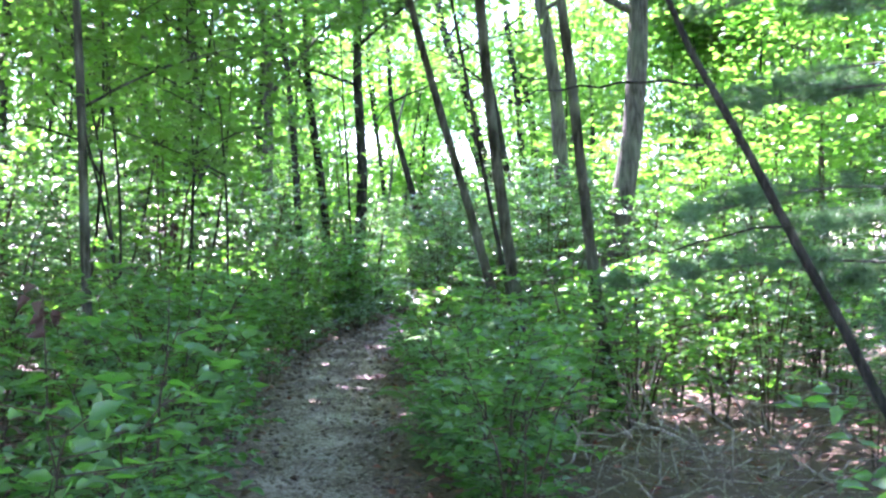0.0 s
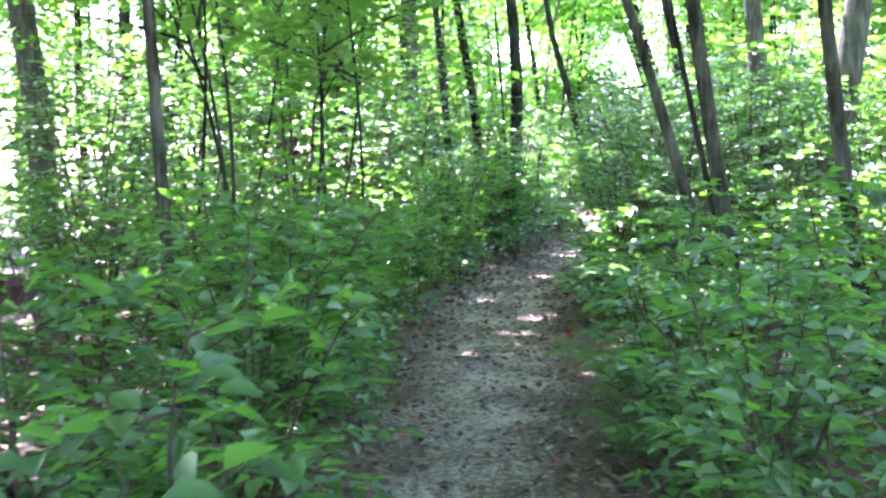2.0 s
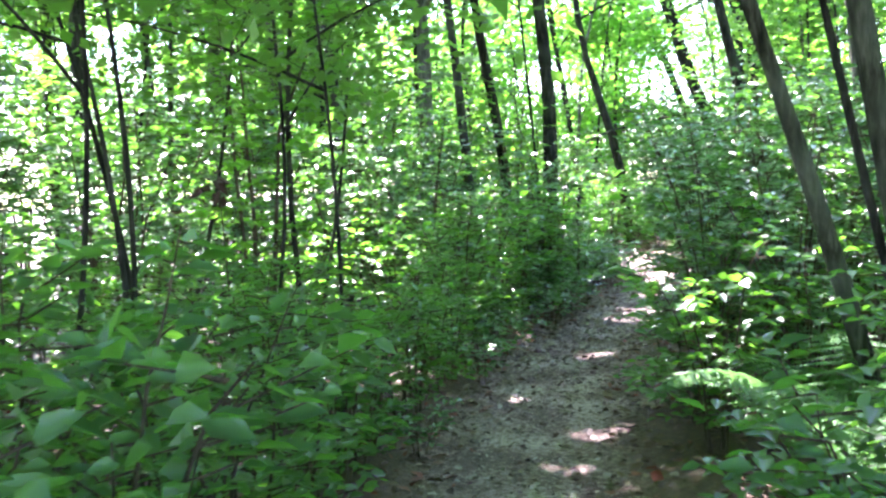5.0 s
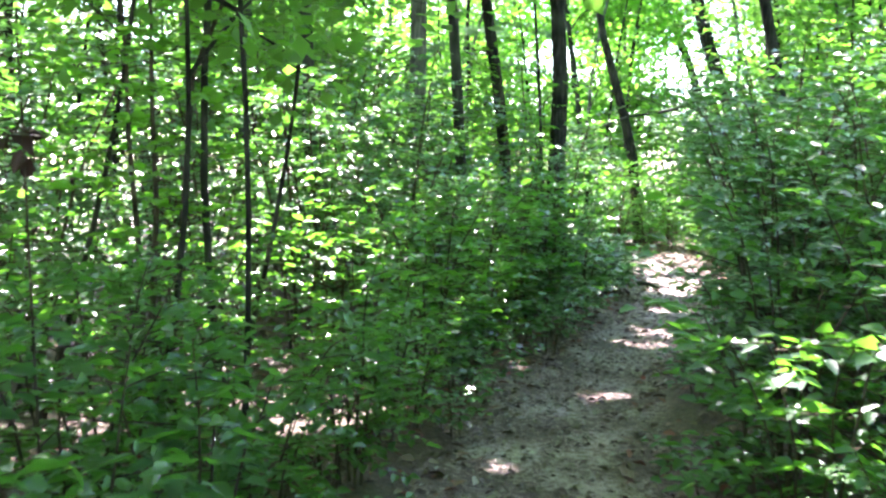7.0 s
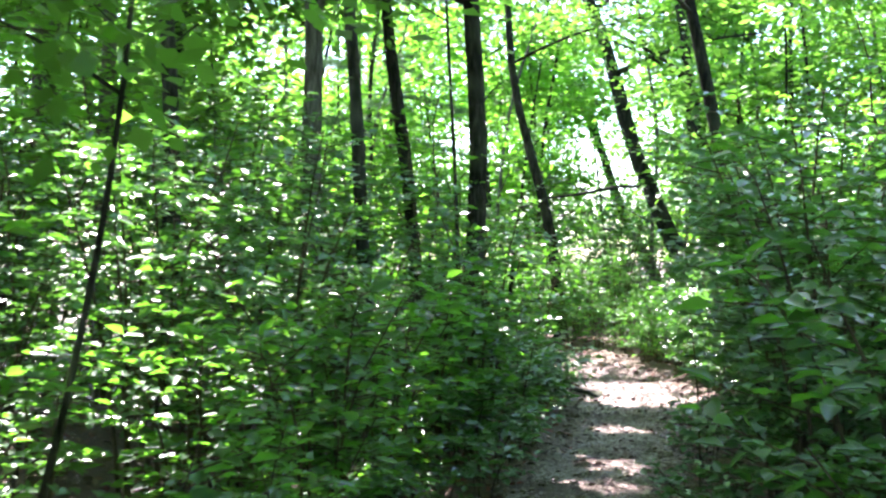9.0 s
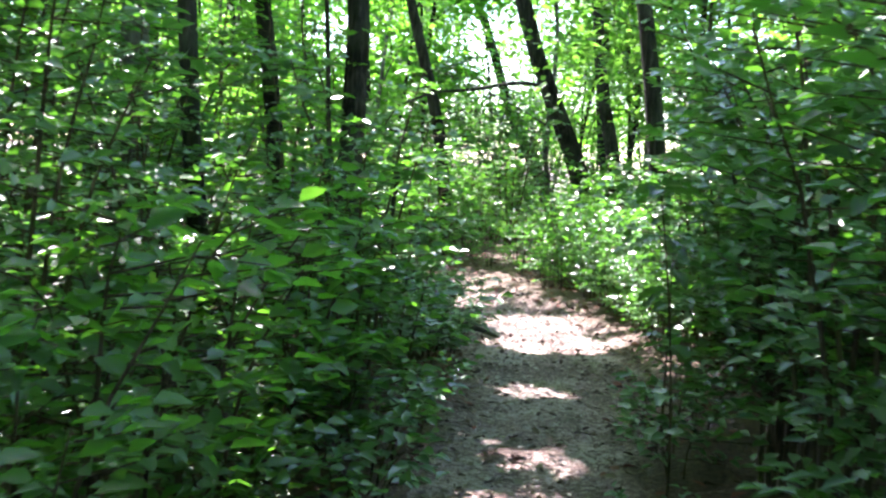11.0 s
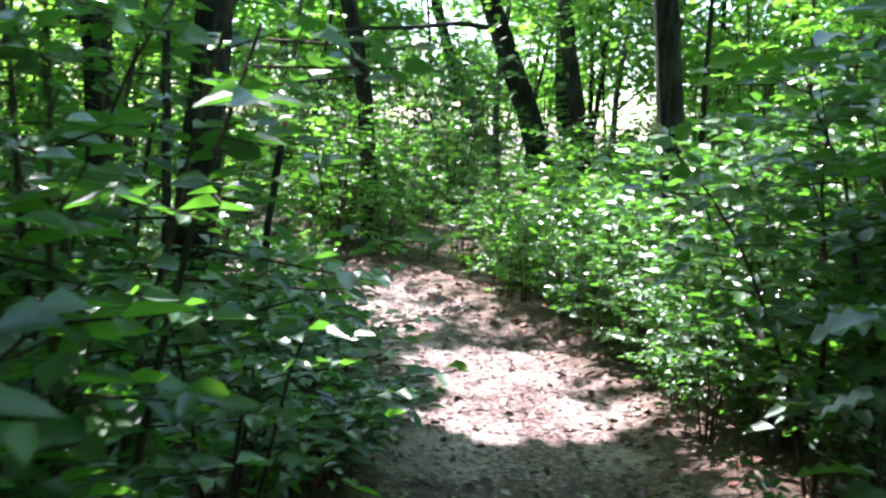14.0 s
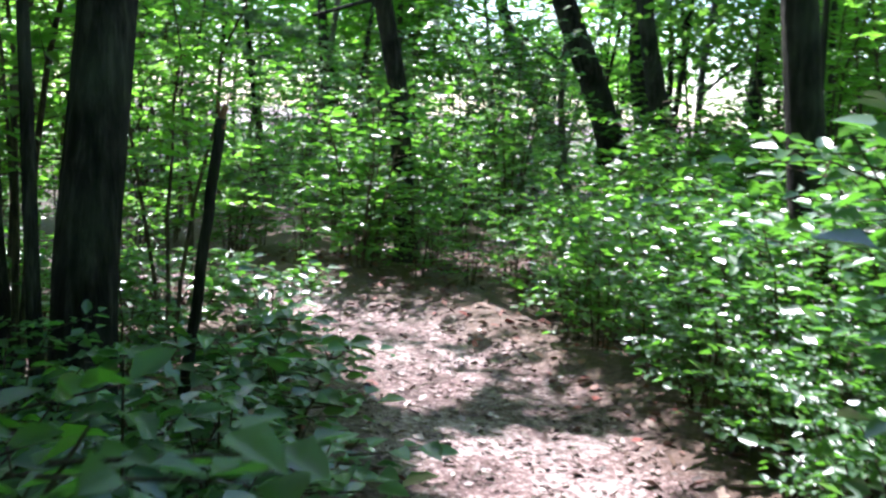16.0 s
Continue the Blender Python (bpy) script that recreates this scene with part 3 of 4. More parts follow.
S_MID = "leafy green woodland shrub with oval leaves beside the footpath"
S_TALL = "tall dense green shrub with glossy oval leaves"
S_LOW = "low broad-leaved green plant on the woodland floor"
S_YOUNG = "thin sapling with light green translucent leaves"
mids = [shrub(200 + i, 1.15, 0.52, 4, 14, 0.08, LEAF, S_MID, low=0.1, wide=0.56) for i in range(4)]
talls = [shrub(210 + i, 2.1, 0.75, 5, 21, 0.078, LEAF_BROAD, S_TALL, reach=0.42, low=0.17, wide=0.56) for i in range(4)]
lows = [shrub(220 + i, 0.42, 0.32, 3, 9, 0.074, LEAF_BROAD, S_LOW, name="plant", reach=0.2, low=0.25, wide=0.6) for i in range(3)]
broads = [shrub(240 + i, 1.7, 0.75, 5, 19, 0.094, LEAF_BROAD, "broad-leaved shrub with glossy sunlit leaves overhanging the path", reach=0.44, low=0.14, wide=0.6) for i in range(3)]
youngs = [shrub(230 + i, 3.4, 0.8, 3, 22, 0.09, LEAF_LIGHT, S_YOUNG, name="sapling", reach=0.6, low=0.3, wide=0.55) for i in range(4)]

LEFT_H = np.array([(-6, 1.0), (3, 0.85), (4.6, 1.0), (6.2, 1.25), (8, 1.12), (10, 0.95), (13, 0.95), (14.5, 1.5), (16, 1.5), (17.6, 1.5), (18.6, 0.62), (24, 0.55)])
RIGHT_H = np.array([(-6, 0.9), (4, 0.8), (6.5, 1.15), (9, 0.95), (11, 1.1), (12.5, 2.0), (17, 2.3), (19.5, 1.9), (21.5, 1.45), (22.5, 1.1), (24, 1.05)])
bush = np.random.default_rng(5)


def row(side, offset, step, jitter, tall_add, y0, y1, kinds=None):
    y = y0
    while y < y1:
        yy = y + bush.uniform(-0.2, 0.2)
        h = float(np.interp(yy, (LEFT_H if side < 0 else RIGHT_H)[:, 0], (LEFT_H if side < 0 else RIGHT_H)[:, 1])) + tall_add
        h *= bush.uniform(0.8, 1.12)
        kind = talls if h > 1.45 else mids
        if side > 0 and 17.5 < yy < 22.0:
            kind = broads
        if h < 0.72:
            kind = lows
        tpl = kind[bush.integers(len(kind))]
        s = h / (2.1 if kind is talls else 1.7 if kind is broads else 0.45 if kind is lows else 1.15)
        wide = (0.95 if kind is talls else 0.85 if kind is broads else 0.35 if kind is lows else 0.65) * s
        o = max(offset, wide * (0.62 if yy < 12 or kind is broads else 0.7)) + bush.uniform(-0.06, 1) * jitter
        x = float(trail_x(yy) + side * (trail_half(yy) + o))
        if off_trail(x, yy) > 0.3 and not in_clear(x, yy):
            place(tpl, x, yy, s, bush.uniform(0, 6.28))
        y += step * bush.uniform(0.8, 1.2) * (1.0 if kind is mids else 0.7 if kind is lows else 1.25 if side > 0 else 1.5)


CLEAR = [(-1.95, 4.4, 0.55), (-1.75, 3.3, 0.5), (-2.6, 6.5, 0.6), (-3.3, 7.9, 0.8), (0.9, 4.0, 0.75), (1.5, 4.4, 0.85), (1.9, 6.3, 0.75), (1.8, 7.3, 0.6), (0.6, 2.8, 0.7), (1.35, 5.6, 0.75), (-2.5, 12.6, 0.4), (0.4, 9.6, 0.75), (0.05, 9.0, 0.5), (-0.1, 8.4, 0.3), (-1.66, 21.0, 0.3), (-1.1, 22.2, 0.7), (-2.0, 24.0, 0.6), (0.95, 7.5, 0.35)]


def in_clear(x, y):
    return any(math.hypot(x - a, y - b) < r for a, b, r in CLEAR)


for side in (-1, 1):
    row(side, 0.34, 0.5, 0.12, 0.0, 2.6, 23.8)
    row(side, 1.0, 0.62, 0.3, 0.15, 1.5, 25.5)
    row(side, 1.75, 0.8, 0.4, 0.25, 1.0, 26.0)
    row(side, 2.7, 1.0, 0.6, 0.3, 0.5, 27.0)
    row(side, 4.0, 1.9, 0.9, 0.4, 0.5, 28.0)

# tall shrubs standing over the path's edge before the dark tree, and behind the brush pile
for x, yy, h in ((-2.75, 17.4, 2.2), (-3.0, 18.6, 2.6), (-3.1, 16.4, 2.3), (-3.6, 17.6, 2.8), (-3.2, 15.2, 2.3), (-4.2, 15.4, 2.6), (-4.6, 13.2, 2.6), (-5.2, 16.6, 2.8), (-4.4, 18.9, 2.7), (-5.4, 14.4, 2.6), (-6.4, 15.6, 3.0), (-6.0, 18.4, 3.0),
                 (2.5, 8.0, 1.5), (2.9, 8.9, 1.9), (2.1, 9.3, 1.6), (3.5, 9.7, 2.2), (2.8, 10.4, 2.0), (4.2, 8.8, 2.2), (3.6, 7.6, 1.7), (2.75, 6.6, 1.0), (3.2, 5.8, 1.1), (2.2, 11.3, 2.0), (4.6, 10.6, 2.6),
                 (-3.9, 9.3, 2.2), (-4.6, 10.6, 2.4), (-4.0, 11.4, 2.2), (-5.4, 11.8, 2.6)):
    place(talls[int(h * 10) % 4], x, yy, h / 2.1, bush.uniform(0, 6.28))

# glossy shrubs leaning over the path before its bend, dark low plants facing them
for x, yy, h in ((0.95, 19.6, 0.9), (1.0, 20.2, 0.85), (1.02, 20.8, 0.9), (1.0, 21.4, 0.8), (0.98, 22.0, 0.8), (0.9, 22.7, 0.7)):
    place(broads[int(yy * 10) % 3], x, yy, h / 1.7, bush.uniform(0, 6.28))
for x, yy, h in ((-0.98, 19.6, 0.42), (-1.02, 20.1, 0.5), (-1.2, 20.7, 0.4), (-1.3, 20.4, 0.55), (-1.02, 21.1, 0.4), (-1.45, 20.0, 0.6), (-1.2, 21.5, 0.45), (-1.5, 19.4, 0.6), (-1.15, 19.1, 0.5),
                 (-1.32, 15.2, 0.45), (-1.28, 15.8, 0.5), (-1.2, 16.4, 0.45), (-1.45, 16.1, 0.6)):
    place(lows[int(yy * 10) % 3], x, yy, h / 0.42, bush.uniform(0, 6.28))

# undergrowth closing the outer side of the bend
for x, yy, h in ((0.95, 23.7, 0.75), (0.8, 24.3, 0.8), (0.4, 24.7, 0.8), (0.05, 25.2, 0.75), (-0.35, 25.55, 0.8), (-0.85, 25.9, 0.75), (-1.4, 26.3, 0.7), (-2.1, 26.7, 0.8), (-3.0, 27.2, 0.9),
                 (3.4, 28.0, 1.5), (4.2, 29.5, 1.7), (2.9, 30.5, 1.6), (4.8, 27.5, 1.6), (5.6, 29.0, 1.8), (0.9, 25.1, 1.0), (0.4, 25.7, 0.95), (-0.2, 26.1, 0.9), (1.4, 24.6, 1.0), (-1.1, 26.7, 0.95), (-1.9, 27.3, 1.0)):
    place(mids[int(yy * 10) % 4], x, yy, h / 1.15, bush.uniform(0, 6.28))

# low plants along the edges
for i in range(110):
    yy = bush.uniform(2.5, 24.5)
    side = -1 if bush.random() < 0.5 else 1
    x = float(trail_x(yy) + side * (trail_half(yy) + bush.uniform(0.12, 1.5)))
    if off_trail(x, yy) > 0.1 and not in_clear(x, yy):
        place(lows[i % 3], x, yy, bush.uniform(0.6, 1.15), bush.uniform(0, 6.28))

# thicket beyond the bend
for i in range(48):
    x, yy = bush.uniform(-6.5, 5), bush.uniform(25.3, 31)
    if off_trail(x, yy) > 0.5:
        h = bush.uniform(1.1, 1.8)
        place(mids[i % 4], x, yy, h / 1.15, bush.uniform(0, 6.28))
for i in range(30):
    x, yy = bush.uniform(-10, 8), bush.uniform(28, 42)
    if off_trail(x, yy) > 0.5:
        place(mids[i % 4] if i % 3 else talls[i % 4], x, yy, bush.uniform(1.0, 1.5), bush.uniform(0, 6.28))

for i in range(16):
    x, yy = bush.uniform(-4.2, -1.6), bush.uniform(21.6, 25.0)
    if off_trail(x, yy) > 0.6 and x < -1.7 - (yy < 22) * 0.6:
        place(youngs[i % 4], x, yy, bush.uniform(0.55, 0.8), bush.uniform(0, 6.28))
for i in range(14):
    x, yy = bush.uniform(-5.5, 1.5), bush.uniform(26.2, 30.0)
    if off_trail(x, yy) > 0.7 and x < -1.9:
        place(youngs[i % 4], x, yy, bush.uniform(0.6, 1.0), bush.uniform(0, 6.28))

for i in range(15):
    x, yy = bush.uniform(-3.5, 4.5), bush.uniform(26.4, 31.0)
    if -1.6 < x < 3.2:
        yy += 8.0
    if off_trail(x, yy) > 0.9:
        place(youngs[i % 4] if i % 2 else talls[i % 4], x, yy, bush.uniform(1.1, 1.5), bush.uniform(0, 6.28))

# saplings behind the hedges
count = 0
while count < 76:
    x, yy = bush.uniform(-8, 7), bush.uniform(2, 36)
    d = off_trail(x, yy)
    lim = 1.5 if x < 0 else 1.7
    if d < lim or (31 > yy > 24 and -1.4 < x < 3.2) or in_clear(x, yy):
        continue
    place(youngs[count % 4], x, yy, bush.uniform(0.75, 1.25), bush.uniform(0, 6.28))
    count += 1


# ---- fern beside the path ----
def fern(x, y, size, seed, aims):
    rng = np.random.default_rng(seed)
    root = tagged(new("fern"), "bright green fern with arching feathered fronds beside the path", "fern")
    root.matrix_basis = Matrix.Translation((x, y, gz(x, y)))
    for az in aims:
        d = np.array([math.cos(az), math.sin(az), 0])
        L = size * rng.uniform(0.85, 1.1)
        tt = np.linspace(0, 1, 22)
        line = np.stack([d[0] * L * tt, d[1] * L * tt, 0.62 * L * np.sin(tt * 2.1) + 0.02], 1)
        sd = np.cross(d, [0, 0, 1.0])
        rach = part("frond", mesh_from("frond", *tube_arrays(line, 0.006 * (1 - 0.8 * tt), 4), FERN, True), root)
        heap = Heap()
        for k in range(3, 22):
            u = tt[k]
            ln = 0.34 * L * math.sin(min(1, (1 - u) * 1.15 + 0.06) * 1.6) * (0.75 + 0.25 * min(1, u * 4))
            for s in (-1, 1):
                a = unit(sd * s + d * 0.32 + rng.normal(size=3) * 0.05 - [0, 0, 0.22])
                n = max(4, int(ln / 0.02))
                q = np.linspace(0.06, 0.96, n)[:, None]
                b = line[k] + a * ln * q
                for w in (-1, 1):
                    al = d * w + a * 0.45
                    heap.put(leaf_arrays(b, np.repeat(al[None], n, 0), np.repeat([[0, 0, 1.0]], n, 0), 0.05 * (1.06 - q[:, 0]) * L + 0.008, np.full(n, 0.017) * L * 1.3))
        part("blade", heap.mesh("blade", FERN), rach, kind="stuff")
    return root


fern(0.48, 9.75, 0.9, 1, [2.3, 2.9, 3.5, 4.1, 1.5, 0.6, 5.0, 5.6])
fern(0.85, 10.3, 0.8, 2, [2.0, 3.0, 1.0, 4.2, 5.2, 0.1])
fern(-0.1, 8.1, 0.5, 3, [2.6, 1.4, 3.5, 0.3, 4.8])
fern(0.0, 6.8, 0.4, 4, [2.2, 3.1, 4.2, 5.1, 0.4, 1.3])
fern(0.75, 6.9, 0.4, 5, [2.9, 4.0, 5.0, 0.2, 1.6])


# ---- soft pine boughs ----
def pine(x, y, height, seed, label, boughs=9, low=1.2, reach=1.6, aim=None, r=0.05):
    rng = np.random.default_rng(seed)
    root = tagged(new("pine_tree"), label, "pine tree")
    root.matrix_basis = Matrix.Translation((x, y, gz(x, y)))
    zs = np.linspace(-0.1, height, 12)
    line = np.stack([0.03 * np.sin(zs + seed), 0.03 * np.cos(zs * 1.2), zs], 1)
    part("trunk", mesh_from("trunk", *tube_arrays(line, r * (1.05 - 0.9 * np.clip(zs, 0, None) / height), 9), BARK_GREY, True), root)
    for i in range(boughs):
        u = low + (height * 0.95 - low) * i / boughs
        az = (aim + rng.uniform(-1.2, 1.2)) if aim is not None and i % 3 else rng.uniform(0, 6.28)
        L = reach * (1.1 - 0.6 * u / height) * rng.uniform(0.8, 1.15)
        d = np.array([math.cos(az), math.sin(az), 0.12])
        tt = np.linspace(0, 1, 8)[:, None]
        bl = np.array([0, 0, u]) + d * L * tt + [0, 0, -0.22 * L] * tt ** 2
        heap = Heap()
        heap.put(tube_arrays(bl, 0.013 * (1 - 0.8 * tt[:, 0]), 5))
        tufts = []
        sd = unit(np.cross(d, [0, 0, 1.0]))
        for k in range(int(10 * L)):
            w = rng.uniform(0.25, 1.0)
            p = np.array([0, 0, u]) + d * L * w + np.array([0, 0, -0.22 * L]) * w * w
            e = p + (sd * rng.choice([-1, 1]) * rng.uniform(0.1, 0.45) + d * rng.uniform(0.1, 0.35)) * (1.2 - w * 0.6) + rng.normal(size=3) * 0.04
            heap.put(tube_arrays(np.array([p, (p + e) / 2, e]), [0.004, 0.003, 0.002], 3))
            for q in np.linspace(0.35, 1, 4):
                tufts.append(p + (e - p) * q)
        b = part("bough", heap.mesh("bough", BARK_GREY, True), root)
        n = len(tufts) * 40
        c = np.repeat(np.array(tufts), 40, 0) + rng.normal(size=(n, 3)) * 0.01
        al = unit(rng.normal(size=(n, 3)) + d * 0.8)
        ln = rng.uniform(0.07, 0.12, n)
        sdv = unit(np.cross(al, rng.normal(size=(n, 3)))) * 0.0026
        v = np.stack([c - sdv, c + sdv, c + al * ln[:, None]], 1).reshape(-1, 3)
        part("needles", mesh_from("needles", v, np.arange(n * 3).reshape(-1, 3), NEEDLE), b, kind="stuff")
    return root


pine(3.3, 6.9, 4.4, 41, "young pine with soft blue-green needle boughs", boughs=14, low=0.8, reach=2.4, aim=3.3)
pine(3.8, 8.6, 5.0, 42, "young pine with soft blue-green needle boughs", boughs=12, low=0.9, reach=2.5, aim=3.4)
pine(-4.3, 29.3, 7.0, 43, "pine with soft needle boughs beyond the bend", boughs=14, low=1.8, reach=2.9, aim=0.0)


# ---- single branches, stub, dead wood ----
def stick(name, pts, radii, mat, label, category, sides=8, twigs=0, seed=0):
    rng = np.random.default_rng(seed)
    root = tagged(new(name), label, category)
    pts = np.array(pts, float)
    origin = pts[0].copy()
    root.matrix_basis = Matrix.Translation(origin)
    t0 = np.linspace(0, 1, len(pts))
    tt = np.linspace(0, 1, 14)
    line = np.stack([np.interp(tt, t0, pts[:, k]) for k in range(3)], 1) - origin
    line[1:-1] += rng.normal(size=(12, 3)) * radii[0] * 0.12
    rr = np.interp(tt, np.linspace(0, 1, len(radii)), radii)
    part("wood", mesh_from("wood", *tube_arrays(line, rr, sides), mat, True), root)
    for i in range(twigs):
        u = rng.uniform(0.25, 0.95)
        p = np.array([np.interp(u, tt, line[:, k]) for k in range(3)])
        e = p + rng.normal(size=3) * [0.3, 0.3, 0.22]
        part("twig", mesh_from("twig", *tube_arrays(np.array([p, (p + e) / 2 + rng.normal(size=3) * 0.03, e]), [radii[0] * 0.3, radii[0] * 0.2, 0.002], 4), mat, True), root)
    return root


bent = stick("leaning_sapling", [(2.45, 4.7, 0.0), (2.15, 4.73, 0.52), (1.85, 4.77, 1.04), (1.565, 4.8, 1.59), (1.32, 4.84, 2.04), (1.1, 4.88, 2.44), (0.87, 5.0, 3.1), (0.64, 5.2, 3.9)], [0.03, 0.024, 0.018, 0.008], BARK,
      "bent leaning dark sapling stem with bare side twigs", "sapling", twigs=0, seed=3)
stump = stick("broken_stem", [(-1.36, 20.98, 0.0), (-1.27, 20.98, 0.8), (-1.2, 20.98, 1.42)], [0.026, 0.022, 0.021], BARK, "broken dead stem with reddish splintered top", "stump", seed=4)
heap = Heap()
sr = np.random.default_rng(8)
for i in range(7):
    a = sr.uniform(0, 6.28)
    b = np.array([0.16 + 0.012 * math.cos(a), 0.012 * math.sin(a), 1.38])
    heap.put(tube_arrays(np.array([b, b + [0, 0, 0.05], b + [sr.normal() * 0.01, sr.normal() * 0.01, sr.uniform(0.07, 0.14)]]), [0.009, 0.007, 0.001], 4))
part("splinters", heap.mesh("splinters", SPLIT), stump, "reddish splintered wood")

brush = tagged(new("brush_pile"), "tangle of dry grey-brown dead twigs on the ground", "brush pile")
brush.matrix_basis = Matrix.Translation((1.45, 5.7, gz(1.45, 5.7)))
sr = np.random.default_rng(9)
for i in range(150):
    a = np.array([sr.normal() * 0.5, sr.normal() * 0.6, sr.uniform(0, 0.5)])
    d = unit(sr.normal(size=3) * [1, 1, 0.75] + [0, 0, 0.25])
    L = sr.uniform(0.22, 0.62)
    m1 = a + d * L * 0.5 + sr.normal(size=3) * 0.05
    e = a + d * L + sr.normal(size=3) * 0.08
    e[2] = max(e[2], 0.02)
    r0 = sr.uniform(0.0035, 0.009)
    part("twig", mesh_from("twig", *tube_arrays(np.array([a, m1, e]), [r0, r0 * 0.8, r0 * 0.4], 4), DEADWOOD, True), brush)

stick("fallen_branch", [(-2.5, 5.2, 0.55), (-1.9, 5.0, 0.25), (-1.45, 4.85, 0.03)], [0.03, 0.028, 0.02], BARK, "fallen dark branch propped in the undergrowth", "branch", twigs=4, seed=11)
stick("fallen_branch", [(-2.9, 7.0, 0.4), (-2.4, 6.6, 0.18), (-1.95, 6.15, 0.04)], [0.022, 0.02, 0.013], BARK_GREY, "dry grey fallen branch lying on leaf mould", "branch", twigs=5, seed=14)
stick("root", [(-0.62, 20.7, 0.0), (-0.5, 20.62, 0.045), (-0.36, 20.5, 0.03), (-0.25, 20.48, -0.02)], [0.022, 0.026, 0.02, 0.012], BARK, "gnarled tree root crossing the path's edge", "root", seed=12)

# bare branch reaching from the leaning tree towards its neighbour, and side twigs of the bent sapling
def tree_branch(parent, pts, radii, seed):
    rng = np.random.default_rng(seed)
    o = np.array(parent.matrix_basis.translation)
    pts = np.array(pts, float) - o
    t0, tt = np.linspace(0, 1, len(pts)), np.linspace(0, 1, 12)
    line = np.stack([np.interp(tt, t0, pts[:, k]) for k in range(3)], 1)
    line[1:-1] += rng.normal(size=(10, 3)) * 0.012
    part("branch", mesh_from("branch", *tube_arrays(line, np.interp(tt, [0, 1], radii), 6), BARK, True), parent)


tree_branch(lean11, [(1.5, 31.0, 2.98), (0.7, 29.0, 2.85), (-0.1, 27.6, 2.62), (-0.75, 26.35, 2.45), (-1.3, 25.6, 2.2)], [0.045, 0.014], 1)
tree_branch(bent, [(1.21, 4.9, 2.22), (0.95, 4.9, 2.24), (0.6, 4.9, 2.2), (0.26, 4.9, 2.13)], [0.009, 0.004], 2)
tree_branch(bent, [(1.6, 4.8, 1.56), (1.4, 4.8, 1.57), (1.05, 4.85, 1.45), (0.85, 4.85, 1.42)], [0.008, 0.003], 3)


# ---- plants with large single leaves close to the path ----
def big_leaf_mesh(length, width, seed):
    """One large leaf: oval, pointed, cupped and drooping, with a sunken midrib."""
    rng = np.random.default_rng(seed)
    us, ws = np.linspace(0, 1, 10), np.linspace(-1, 1, 7)
    U, S = np.meshgrid(us, ws, indexing="ij")
    half = width * 0.5 * np.sin(np.pi * np.clip(U, 0, 1) ** 0.78) ** 0.8
    x = U * length
    y = S * half * (1 + 0.05 * np.sin(U * 22 + seed))
    z = np.abs(S) ** 1.3 * half * 0.3 - 0.28 * length * U ** 2 + 0.008 * np.sin(U * 26) * np.abs(S) + rng.normal() * 0.01
    v = np.stack([x, y, z], -1).reshape(-1, 3)
    i, j = np.meshgrid(np.arange(9), np.arange(6), indexing="ij")
    a = (i * 7 + j).ravel()
    return mesh_from("leaf", v, np.stack([a, a + 7, a + 8, a + 1], 1), LEAF_BROAD, True)


BIG = [big_leaf_mesh(0.15, 0.085, 1), big_leaf_mesh(0.13, 0.08, 2), big_leaf_mesh(0.17, 0.1, 3)]


def large_leaved_plant(x, y, height, tiers, seed, lean=(0, 0), scale=1.0):
    rng = np.random.default_rng(seed)
    root = tagged(new("large_leaved_plant"), "young plant with large drooping oval green leaves by the path", "plant")
    root.matrix_basis = Matrix.Translation((x, y, gz(x, y)))
    tt = np.linspace(0, 1, 8)
    line = np.stack([lean[0] * tt ** 2, lean[1] * tt ** 2, height * tt - 0.03], 1)
    stem = part("stem", mesh_from("stem", *tube_arrays(line, 0.007 * (1.1 - 0.7 * tt), 6), TWIG, True), root)
    for k in range(tiers):
        u = 1 - 0.16 * k
        p = np.array([np.interp(u, tt, line[:, c]) for c in range(3)])
        n = 6 if k == 0 else 3
        for i in range(n):
            az = 6.28 * (i + rng.uniform(-0.25, 0.25)) / n + k
            d = np.array([math.cos(az), math.sin(az), 0.35])
            e = p + d * rng.uniform(0.004, 0.03)
            lf = part("leaf", BIG[(i + k) % 3], root)
            lf.matrix_basis = Matrix.Translation(e) @ Euler((rng.normal() * 0.25, rng.uniform(-0.3, 0.35), az)).to_matrix().to_4x4() @ Matrix.Scale(scale * rng.uniform(0.75, 1.15), 4)
    return root


large_leaved_plant(-1.15, 19.45, 0.85, 3, 1)
large_leaved_plant(-1.62, 19.0, 0.6, 2, 2)
large_leaved_plant(-1.05, 20.2, 0.5, 2, 3, scale=0.8)
large_leaved_plant(-1.62, 17.6, 1.25, 4, 4, lean=(0.08, 0.05))
large_leaved_plant(0.06, 15.9, 1.42, 5, 6, lean=(-0.12, 0.0))
large_leaved_plant(0.28, 16.9, 1.1, 4, 7)


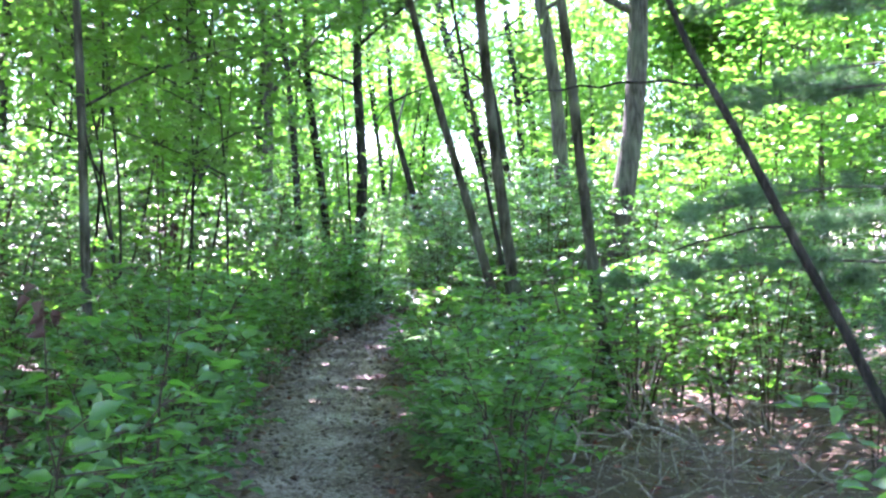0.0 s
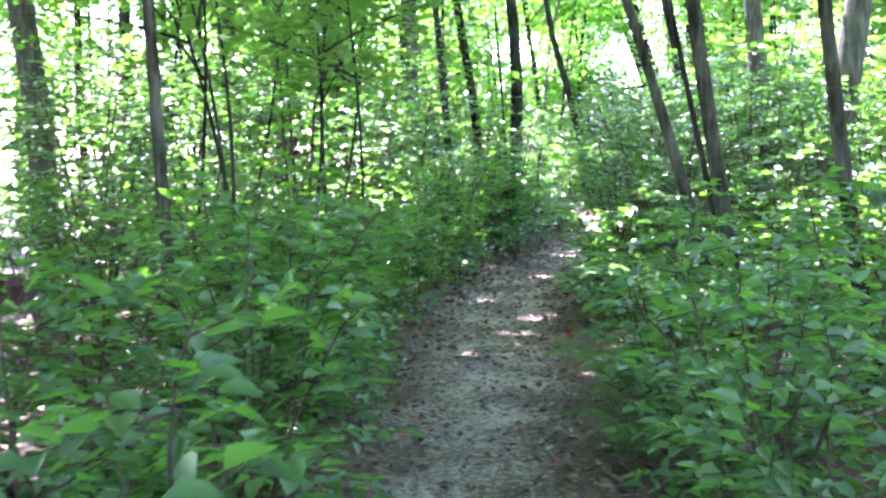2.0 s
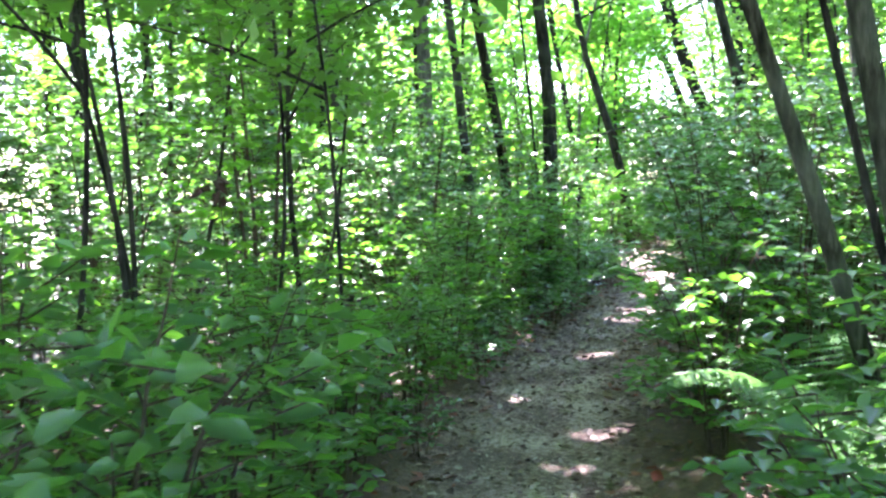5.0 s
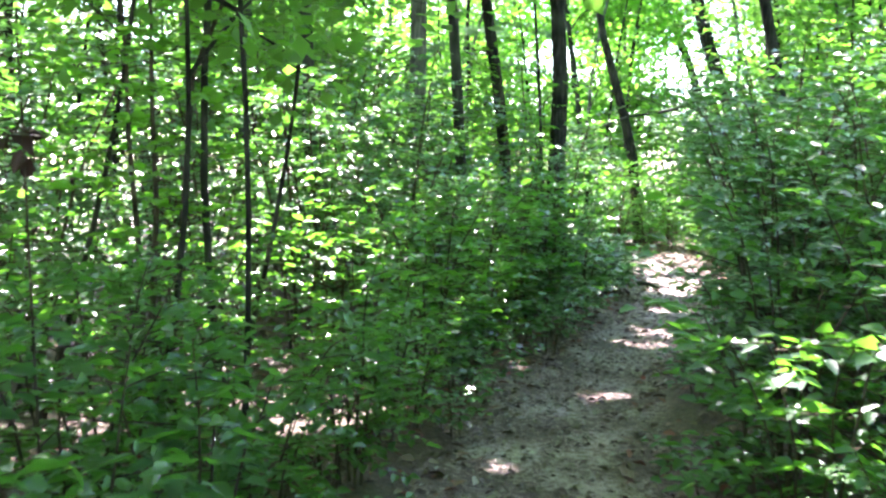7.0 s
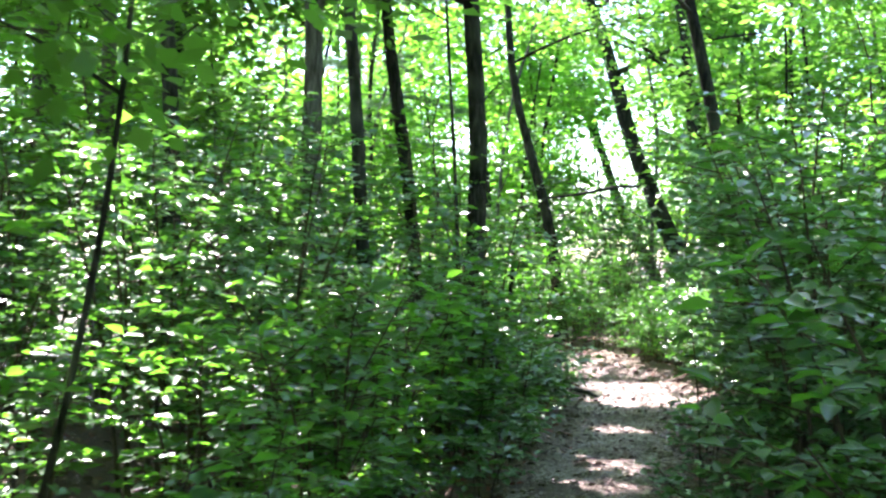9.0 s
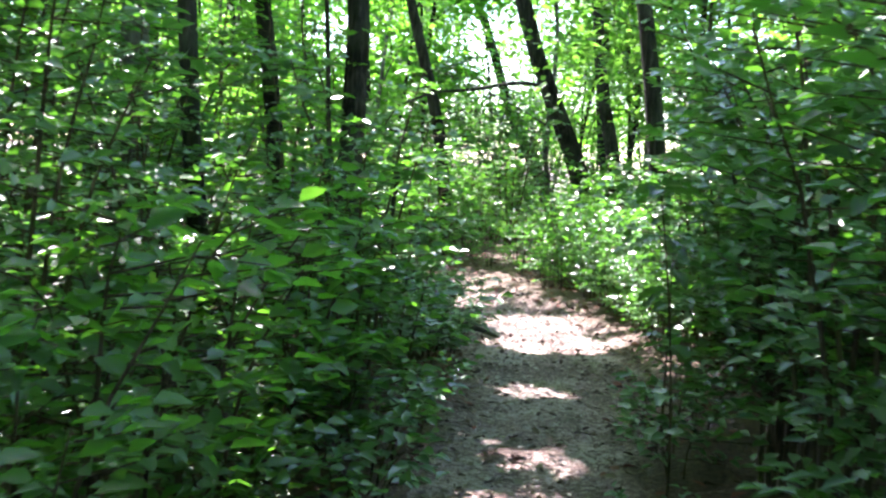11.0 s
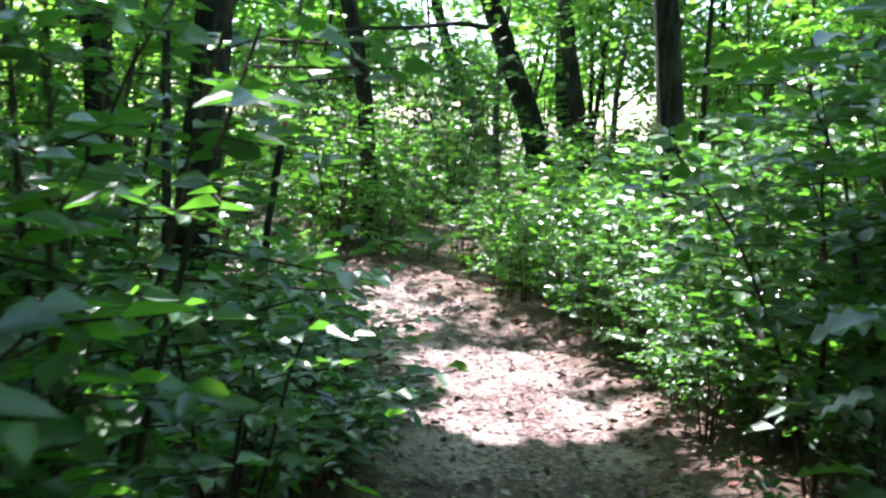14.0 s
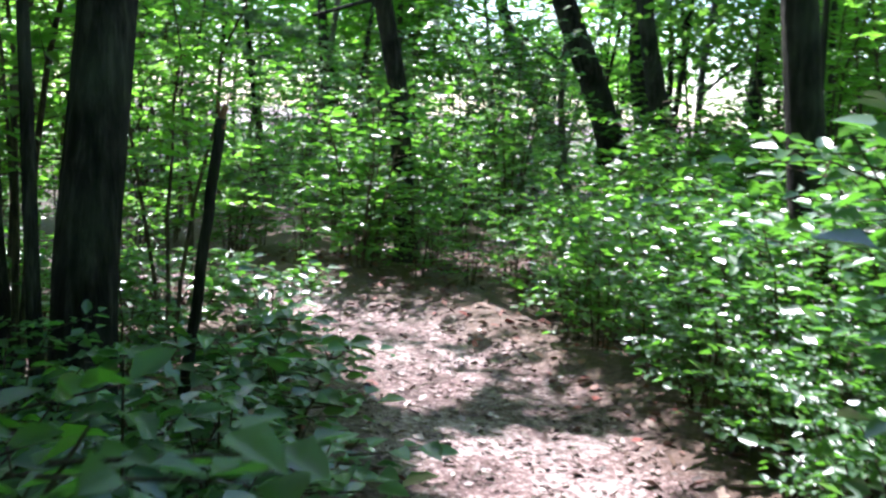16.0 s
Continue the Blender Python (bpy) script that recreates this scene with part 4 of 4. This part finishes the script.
# ---- withered leaf cluster hanging in the twigs ----
def withered(x, y, z, seed):
    rng = np.random.default_rng(seed)
    root = tagged(new("withered_leaves"), "withered dark brown leaf cluster hanging from a twig", "leaves")
    root.matrix_basis = Matrix.Translation((x, y, gz(x, y)))
    h = z - gz(x, y)
    line = np.array([[0.05, 0.02, -0.03], [0.03, 0.0, h * 0.5], [0, 0, h + 0.1]])
    part("twig", mesh_from("twig", *tube_arrays(line, [0.006, 0.005, 0.003], 5), TWIG, True), root)
    for i in range(9):
        b = np.array([[rng.normal() * 0.03, rng.normal() * 0.03, h + rng.normal() * 0.05]])
        al = np.array([[rng.normal(), rng.normal(), -0.8]])
        part("leaf", mesh_from("leaf", *leaf_arrays(b, al, rng.normal(size=(1, 3)), np.array([0.075]), np.array([0.045]), 0.6, 0.4), WITHERED), root)


withered(-2.5, 9.74, 1.56, 1)
withered(-1.6, 4.2, 1.2, 2)


# ---- leafy growth covering the floor of the woods on all sides ----
wr = np.random.default_rng(31)
n = 7600
cx, cy = wr.uniform(-19, 17, n), wr.uniform(-8, 52, n)
ok = (off_trail(cx, cy) > 4.6) | (cy < 0.5) | (cy > 31)
ok &= (np.abs(cx - 0.1) > 0.9) | (cy > 8)
cx, cy = cx[ok], cy[ok]
hh = (0.25 + 1.0 * value_noise(cx, cy, 0.5, 12)) * wr.uniform(0.4, 1.0, len(cx))
cc = np.stack([cx, cy, ground_z(cx, cy) + hh], 1)
b_, al, up, l_, w_ = clump_leaves(cc, 0.24, 11, 0.15, wr, flat=0.7)
b_[:, 2] = np.maximum(b_[:, 2], ground_z(b_[:, 0], b_[:, 1]) + 0.03)
under = mesh_from("undergrowth", *diamond_arrays(b_, al, up, l_, w_ * 1.1), LEAF)
tagged(new("undergrowth", under), "knee-high green undergrowth covering the floor of the woods", "undergrowth", kind="stuff")


# ---- leaf litter, twigs and crumbs on the ground ----
sr = np.random.default_rng(21)


def litter(name, n, y0, y1, spread, size, label, inside):
    y = sr.uniform(y0, y1, n)
    x = trail_x(y) + sr.normal(size=n) * spread if inside else trail_x(y) + sr.uniform(-4.5, 4.5, n)
    if inside:
        x = trail_x(y) + sr.uniform(-1, 1, n) * spread
    d = off_trail(x, y)
    ok = (d < 0.1) if inside else (d > -0.12)
    x, y = x[ok], y[ok]
    n = len(x)
    b = np.stack([x, y, ground_z(x, y) + 0.008], 1)
    az = sr.uniform(0, 6.28, n)
    al = np.stack([np.cos(az), np.sin(az), sr.normal(size=n) * 0.22], 1)
    up = sr.normal(size=(n, 3)) * 0.35 + [0, 0, 1]
    ln = size * sr.uniform(0.5, 1.3, n)
    me = mesh_from(name, *leaf_arrays(b, al, up, ln, ln * sr.uniform(0.4, 0.7, n), 0.3, -0.12), SCRAP if inside else LITTER)
    tagged(new(name, me), label, "leaf litter", kind="stuff")


litter("leaf_litter", 21000, 1, 27, 0, 0.075, "dry brown fallen leaves covering the woodland floor", False)
litter("leaf_scraps", 7600, 2, 25, 0.85, 0.05, "trodden scraps of dry leaf on the earth path", True)
heap = Heap()
for i in range(520):
    y = sr.uniform(2, 26)
    x = float(trail_x(y)) + sr.uniform(-2.2, 2.2)
    az, L = sr.uniform(0, 6.28), sr.uniform(0.06, 0.35)
    e = np.array([x + math.cos(az) * L, y + math.sin(az) * L])
    a3, e3 = np.array([x, y, gz(x, y) + 0.008]), np.array([*e, gz(*e) + 0.008])
    heap.put(tube_arrays(np.array([a3, (a3 + e3) / 2 + [0, 0, 0.012], e3]), [0.004, 0.0035, 0.002], 4))
tagged(new("fallen_twigs", heap.mesh("fallen_twigs", DEADWOOD, True)), "small dry twigs scattered over path and leaf mould", "twigs", kind="stuff")

# crumbs of earth and small stones trodden into the path
n = 3200
y = sr.uniform(3, 25, n)
x = trail_x(y) + sr.uniform(-0.8, 0.8, n)
ok = off_trail(x, y) < 0.12
x, y = x[ok], y[ok]
n = len(x)
c = np.stack([x, y, ground_z(x, y)], 1)
r = sr.gamma(2.0, 0.003, n)[:, None] + 0.002
axes = [np.array(a, float) for a in ((1, 0, 0), (0, 1, 0), (-1, 0, 0), (0, -1, 0), (0, 0, 0.9), (0, 0, -0.6))]
v = np.stack([c + r * (a + sr.normal(size=(n, 3)) * 0.22) for a in axes], 1).reshape(-1, 3)
i = np.arange(n)[:, None] * 6
f = np.concatenate([i + t for t in ([0, 1, 4], [1, 2, 4], [2, 3, 4], [3, 0, 4], [1, 0, 5], [2, 1, 5], [3, 2, 5], [0, 3, 5])], 1).reshape(-1, 3)
tagged(new("earth_crumbs", mesh_from("earth_crumbs", v, f, SCRAP)), "crumbs of dry earth and small stones on the path", "stones", kind="stuff")
